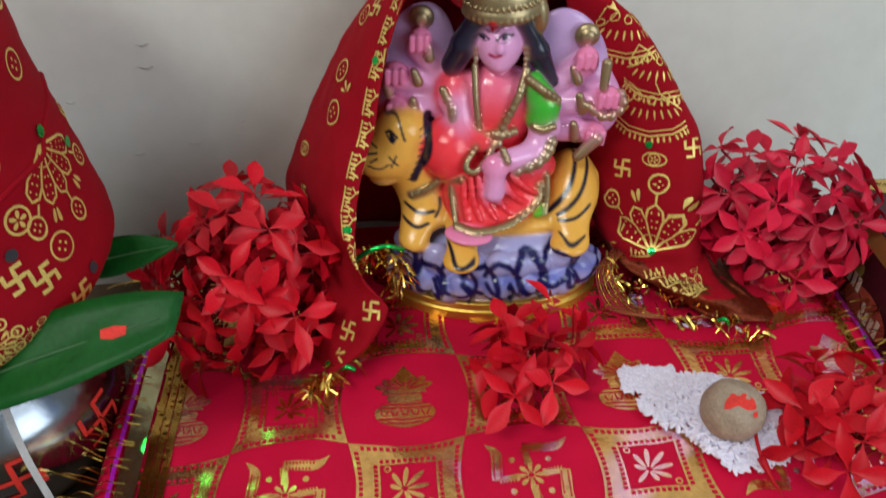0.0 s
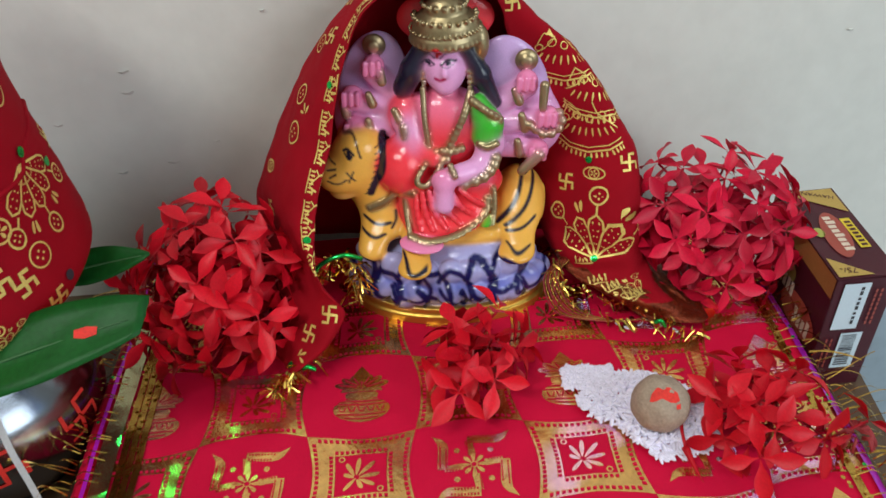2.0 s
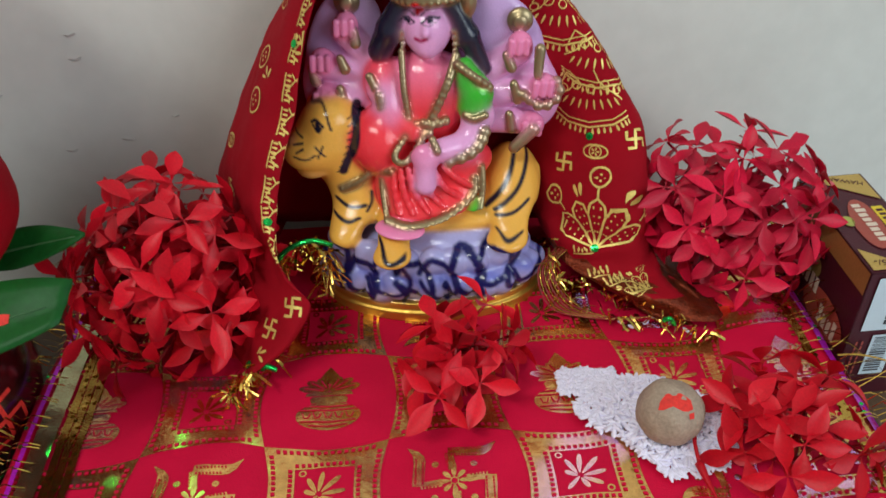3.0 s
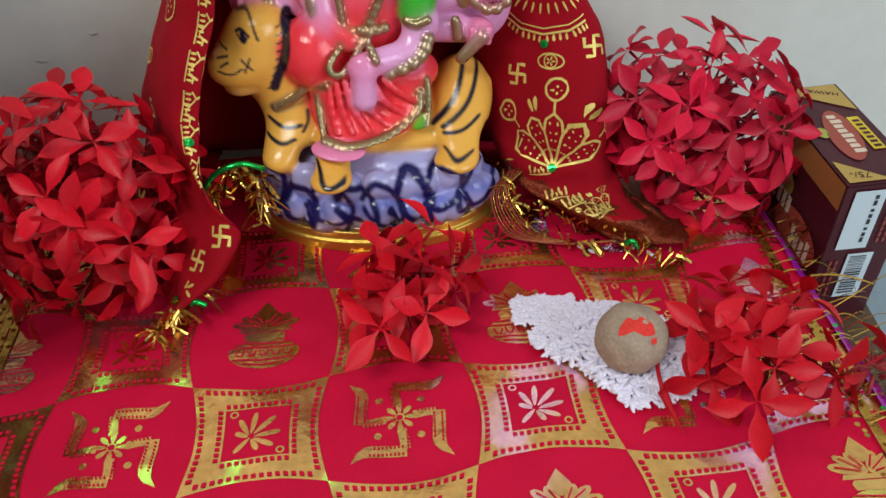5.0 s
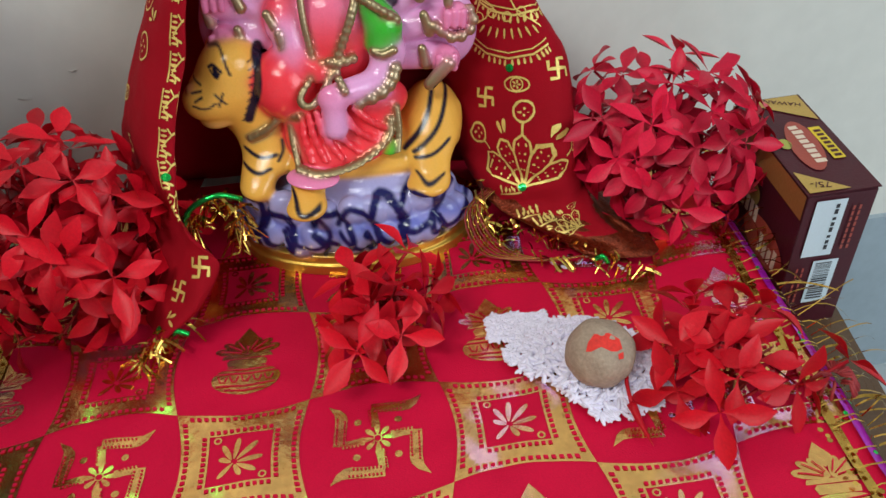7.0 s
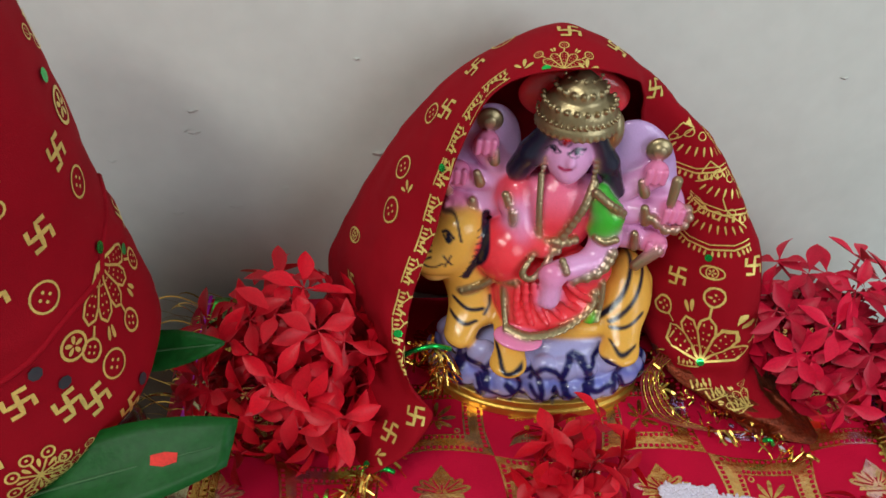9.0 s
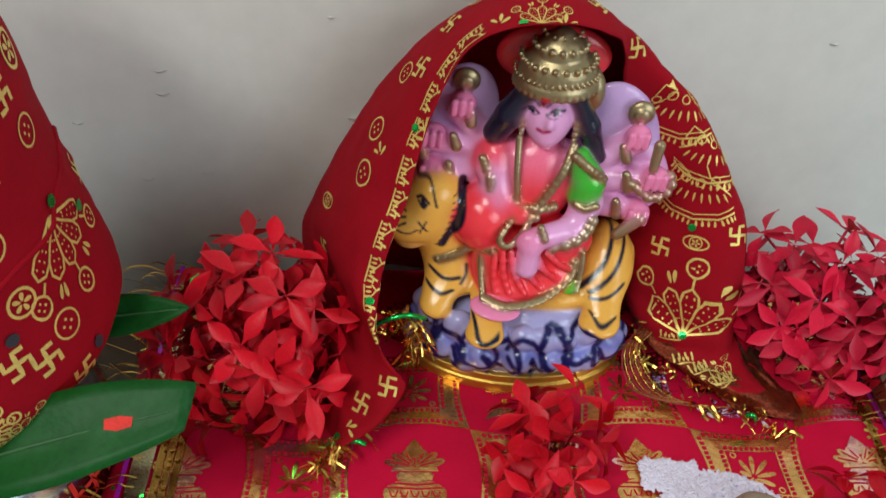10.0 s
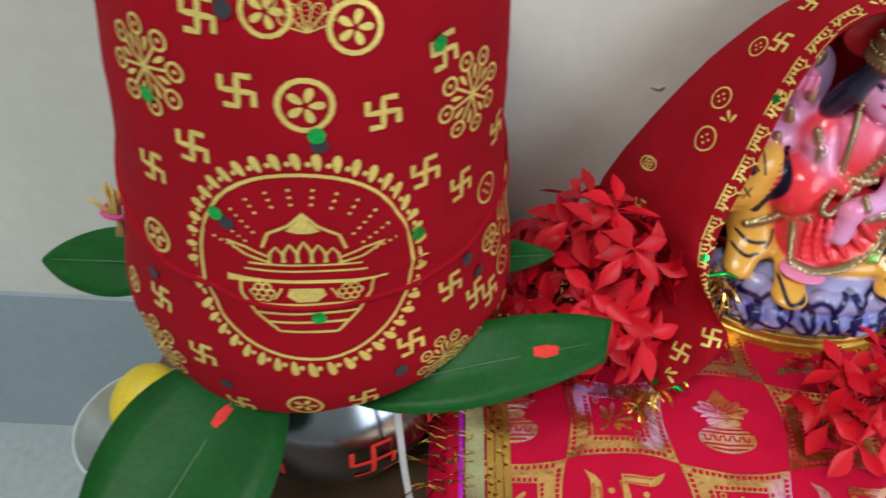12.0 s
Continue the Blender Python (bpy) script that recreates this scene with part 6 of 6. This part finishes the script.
for p, r in (((-0.2146, 0.2374, 0.2201), 0.0080), ((-0.2246, 0.24, 0.247), 0.0068), ((-0.2014, 0.2456, 0.2421), 0.0072), ((-0.2715, 0.2421, 0.1552), 0.0062), ((-0.2186, 0.223, 0.0900), 0.0066), ((-0.1559, 0.2769, 0.1401), 0.0055), ((-0.158, 0.330, 0.210), 0.0065), ((-0.289, 0.254, 0.118), 0.005)):
    wrap_print("disc_print", p, lambda P: P.disc_flower(0, 0, r))
for p, s, up in (((-0.1550, 0.3030, 0.1560), 0.0230, -85), ((-0.1613, 0.2555, 0.0880), 0.0110, 100), ((-0.1697, 0.3409, 0.2262), 0.013, 90), ((-0.213, 0.2390, 0.2420), 0.009, 90)):
    wrap_print("fan_print", p, lambda P: P.peacock_fan(s, radians(up)))
for p in ((-0.1561, 0.2760, 0.1650), (-0.1564, 0.3156, 0.1859), (-0.1485, 0.2860, 0.1200)):
    wrap_print("disc_print", p, lambda P: dotted_disc(P, 0.0058))
for p in ((-0.1794, 0.2591, 0.2325), (-0.2117, 0.2371, 0.2105), (-0.245, 0.2336, 0.1778), (-0.1815, 0.2473, 0.1665), (-0.2123, 0.229, 0.1375), (-0.2647, 0.2457, 0.2121), (-0.1619, 0.3233, 0.2245), (-0.1536, 0.3086, 0.1602), (-0.1524, 0.324, 0.146)):
    wrap_print("gem", p, lambda P: P.dot(0, 0, 0.0027, 8), SEQG, 0.0012)
for p in ((-0.211, 0.237, 0.2071), (-0.2416, 0.2322, 0.1750), (-0.2764, 0.2425, 0.1354), (-0.2489, 0.2249, 0.0965), (-0.1636, 0.2623, 0.1415), (-0.1839, 0.236, 0.1040), (-0.2361, 0.2406, 0.2461), (-0.1594, 0.2685, 0.1300), (-0.1446, 0.2935, 0.1019)):
    wrap_print("bare_spot", p, lambda P: P.dot(0, 0, 0.0028, 8), INK, 0.0009)
bm = bmesh.new()
fold = []
for k in range(41):
    a = radians(-95 + 215 * k / 40)
    hit, n, _, _ = wrap_tree.find_nearest(Vector((KX + 0.09 * math.sin(a), KY - 0.09 * math.cos(a), 0.163 - 0.020 * math.cos(a - 0.2))))
    fold.append(hit)
tube(bm, fold, 0.0014, 6)
part("fold", bm, VEIL, wrap)
tuft = bmesh.new()
q = random.Random(2)
for k in range(14):
    p = Vector((-0.318, 0.296, 0.106))
    d = Vector((q.uniform(-0.5, 0.15), q.uniform(-0.3, 0.3), 1)).normalized()
    tube(tuft, [p - d * 0.008, p + d * 0.006, p + d * q.uniform(0.014, 0.02) + Vector((q.uniform(-0.003, 0.002), 0, 0))], 0.0014, 5, 0.5)
part("dried_tuft", tuft, BUD, coconut, "dried straw tuft tied with pink thread")
bm = bmesh.new()
tube(bm, [Vector((-0.318 + 0.0062 * math.cos(a), 0.296 + 0.005 * math.sin(a), 0.1115)) for a in [k * 0.5236 for k in range(13)]], 0.0011, 6)
part("pink_thread", bm, THREAD, coconut)


# ---- leaves between pot and coconut ----
def leaf(base, tip, width, side, droop, label, dab=None, material=LEAF, blunt=1.0):
    base, tip, side = Vector(base), Vector(tip), Vector(side).normalized()
    ob = thing("mango_leaf", tuple(base), label, "leaf", "leaves round the pot")
    d = tip - base
    up = d.normalized().cross(side).normalized()
    up = up if up.z > 0 else -up
    bm = bmesh.new()
    n, rows = 22, []
    for i in range(n + 1):
        t = i / n
        w = width / 2 * math.sin(math.pi * min(1, t * 0.96 * blunt + 0.03)) ** 0.75 * (1.05 - 0.2 * t)
        c = base + d * t + up * droop * 4 * t * (1 - t)
        rows.append([bm.verts.new(c + side * w * u + up * (0.12 * w * abs(u) + 0.0016 * noise.noise((t * 5, u * 2, width * 50)))) for u in (-1, -0.66, -0.33, 0, 0.33, 0.66, 1)])
    for a, b in zip(rows, rows[1:]):
        for k in range(6):
            bm.faces.new((a[k], a[k + 1], b[k + 1], b[k]))
    bm.normal_update()
    tree = BVHTree.FromBMesh(bm)
    bl = part("blade", bm, material, ob)
    so = bl.modifiers.new("thickness", "SOLIDIFY")
    so.thickness = 0.0006
    bm = bmesh.new()
    tube(bm, [base + d * t + up * (droop * 4 * t * (1 - t) + 0.0008) for t in [k / 14 for k in range(14)]], 0.0008, 6, 0.7)
    part("midrib", bm, LEAFB, bl)
    if dab:
        P = Print(project_on(tree, base + d * dab + up * droop, up, d.normalized(), 0.0009))
        P.fan([(-0.0028, -0.005), (0.001, -0.0055), (0.0026, -0.001), (0.0022, 0.0045), (-0.001, 0.0055), (-0.0026, 0.001)])
        part("red_dab", P.bm, TILAK, bl)
    return ob


leaf((-0.205, 0.243, 0.074), (-0.101, 0.268, 0.098), 0.040, (0.1, 0.9, 0.5), 0.004, "glossy green leaf with a red dab under the wrapped coconut", 0.76, blunt=0.86)
leaf((-0.245, 0.262, 0.071), (-0.292, 0.150, 0.020), 0.082, (0.92, -0.38, 0.0), 0.004, "broad dark green leaf with a red dab by the pot", 0.26)
leaf((-0.290, 0.300, 0.078), (-0.372, 0.308, 0.060), 0.036, (0.1, 0.75, 0.66), 0.002, "dark green leaf standing on edge behind the pot")
leaf((-0.180, 0.330, 0.070), (-0.122, 0.330, 0.084), 0.020, (0.0, 0.7, 0.7), 0.002, "dark green leaf behind the wrapped coconut")

# ---- bowl and lemon beside the pot ----
bowl = thing("plastic_bowl", (-0.318, 0.268, LEDGE), "milky white plastic bowl beside the pot", "bowl")
prof = [(0.001, LEDGE + 0.0005), (0.020, LEDGE + 0.001), (0.026, LEDGE + 0.006), (0.034, -0.024), (0.036, -0.016), (0.0375, -0.015), (0.036, -0.0138), (0.033, -0.022), (0.024, LEDGE + 0.009), (0.001, LEDGE + 0.004)]
part("body", lathe([p.to_2d() for p in spline([(r, z, 0) for r, z in prof], 40)], 40, centre=(-0.318, 0.268)), PLASTIC, bowl)
bm = bmesh.new()
bmesh.ops.create_icosphere(bm, subdivisions=3, radius=1.0, matrix=pose(-0.322, 0.279, -0.010, 0, -62, 30) @ Matrix.Diagonal((0.024, 0.018, 0.018, 1)))
tagged(part("lemon", bm, YELLOW), "small yellow lemon lying in the bowl", "lemon")

# ---- chips and flakes in the wall's paint ----
q = random.Random(21)
for k, (x, z, w) in enumerate(((-0.166, 0.114, 0.010), (-0.165, 0.128, 0.007), (-0.150, 0.062, 0.009), (-0.185, 0.057, 0.008), (-0.064, 0.100, 0.010), (-0.120, 0.075, 0.005), (-0.075, 0.160, 0.004), (-0.215, 0.095, 0.006), (0.190, 0.150, 0.006), (0.290, 0.120, 0.005))):
    bm = bmesh.new()
    n = 9
    c = bm.verts.new((x + 0.11, -0.0016, z))
    rim = [bm.verts.new((x + 0.11 + w * 0.5 * math.cos(a) * q.uniform(0.7, 1.2), -0.0001 - 0.0012 * (math.sin(a) > 0.3), z + w * 0.22 * math.sin(a) * q.uniform(0.7, 1.3))) for a in [2 * math.pi * j / n for j in range(n)]]
    for j in range(n):
        bm.faces.new((c, rim[j], rim[(j + 1) % n]))
    bm.transform(ROOM)
    tagged(part("paint_flake", bm, WALL, smooth=False), "small lifted flake of wall paint", "paint flake", "flakes on the wall", kind="structure")
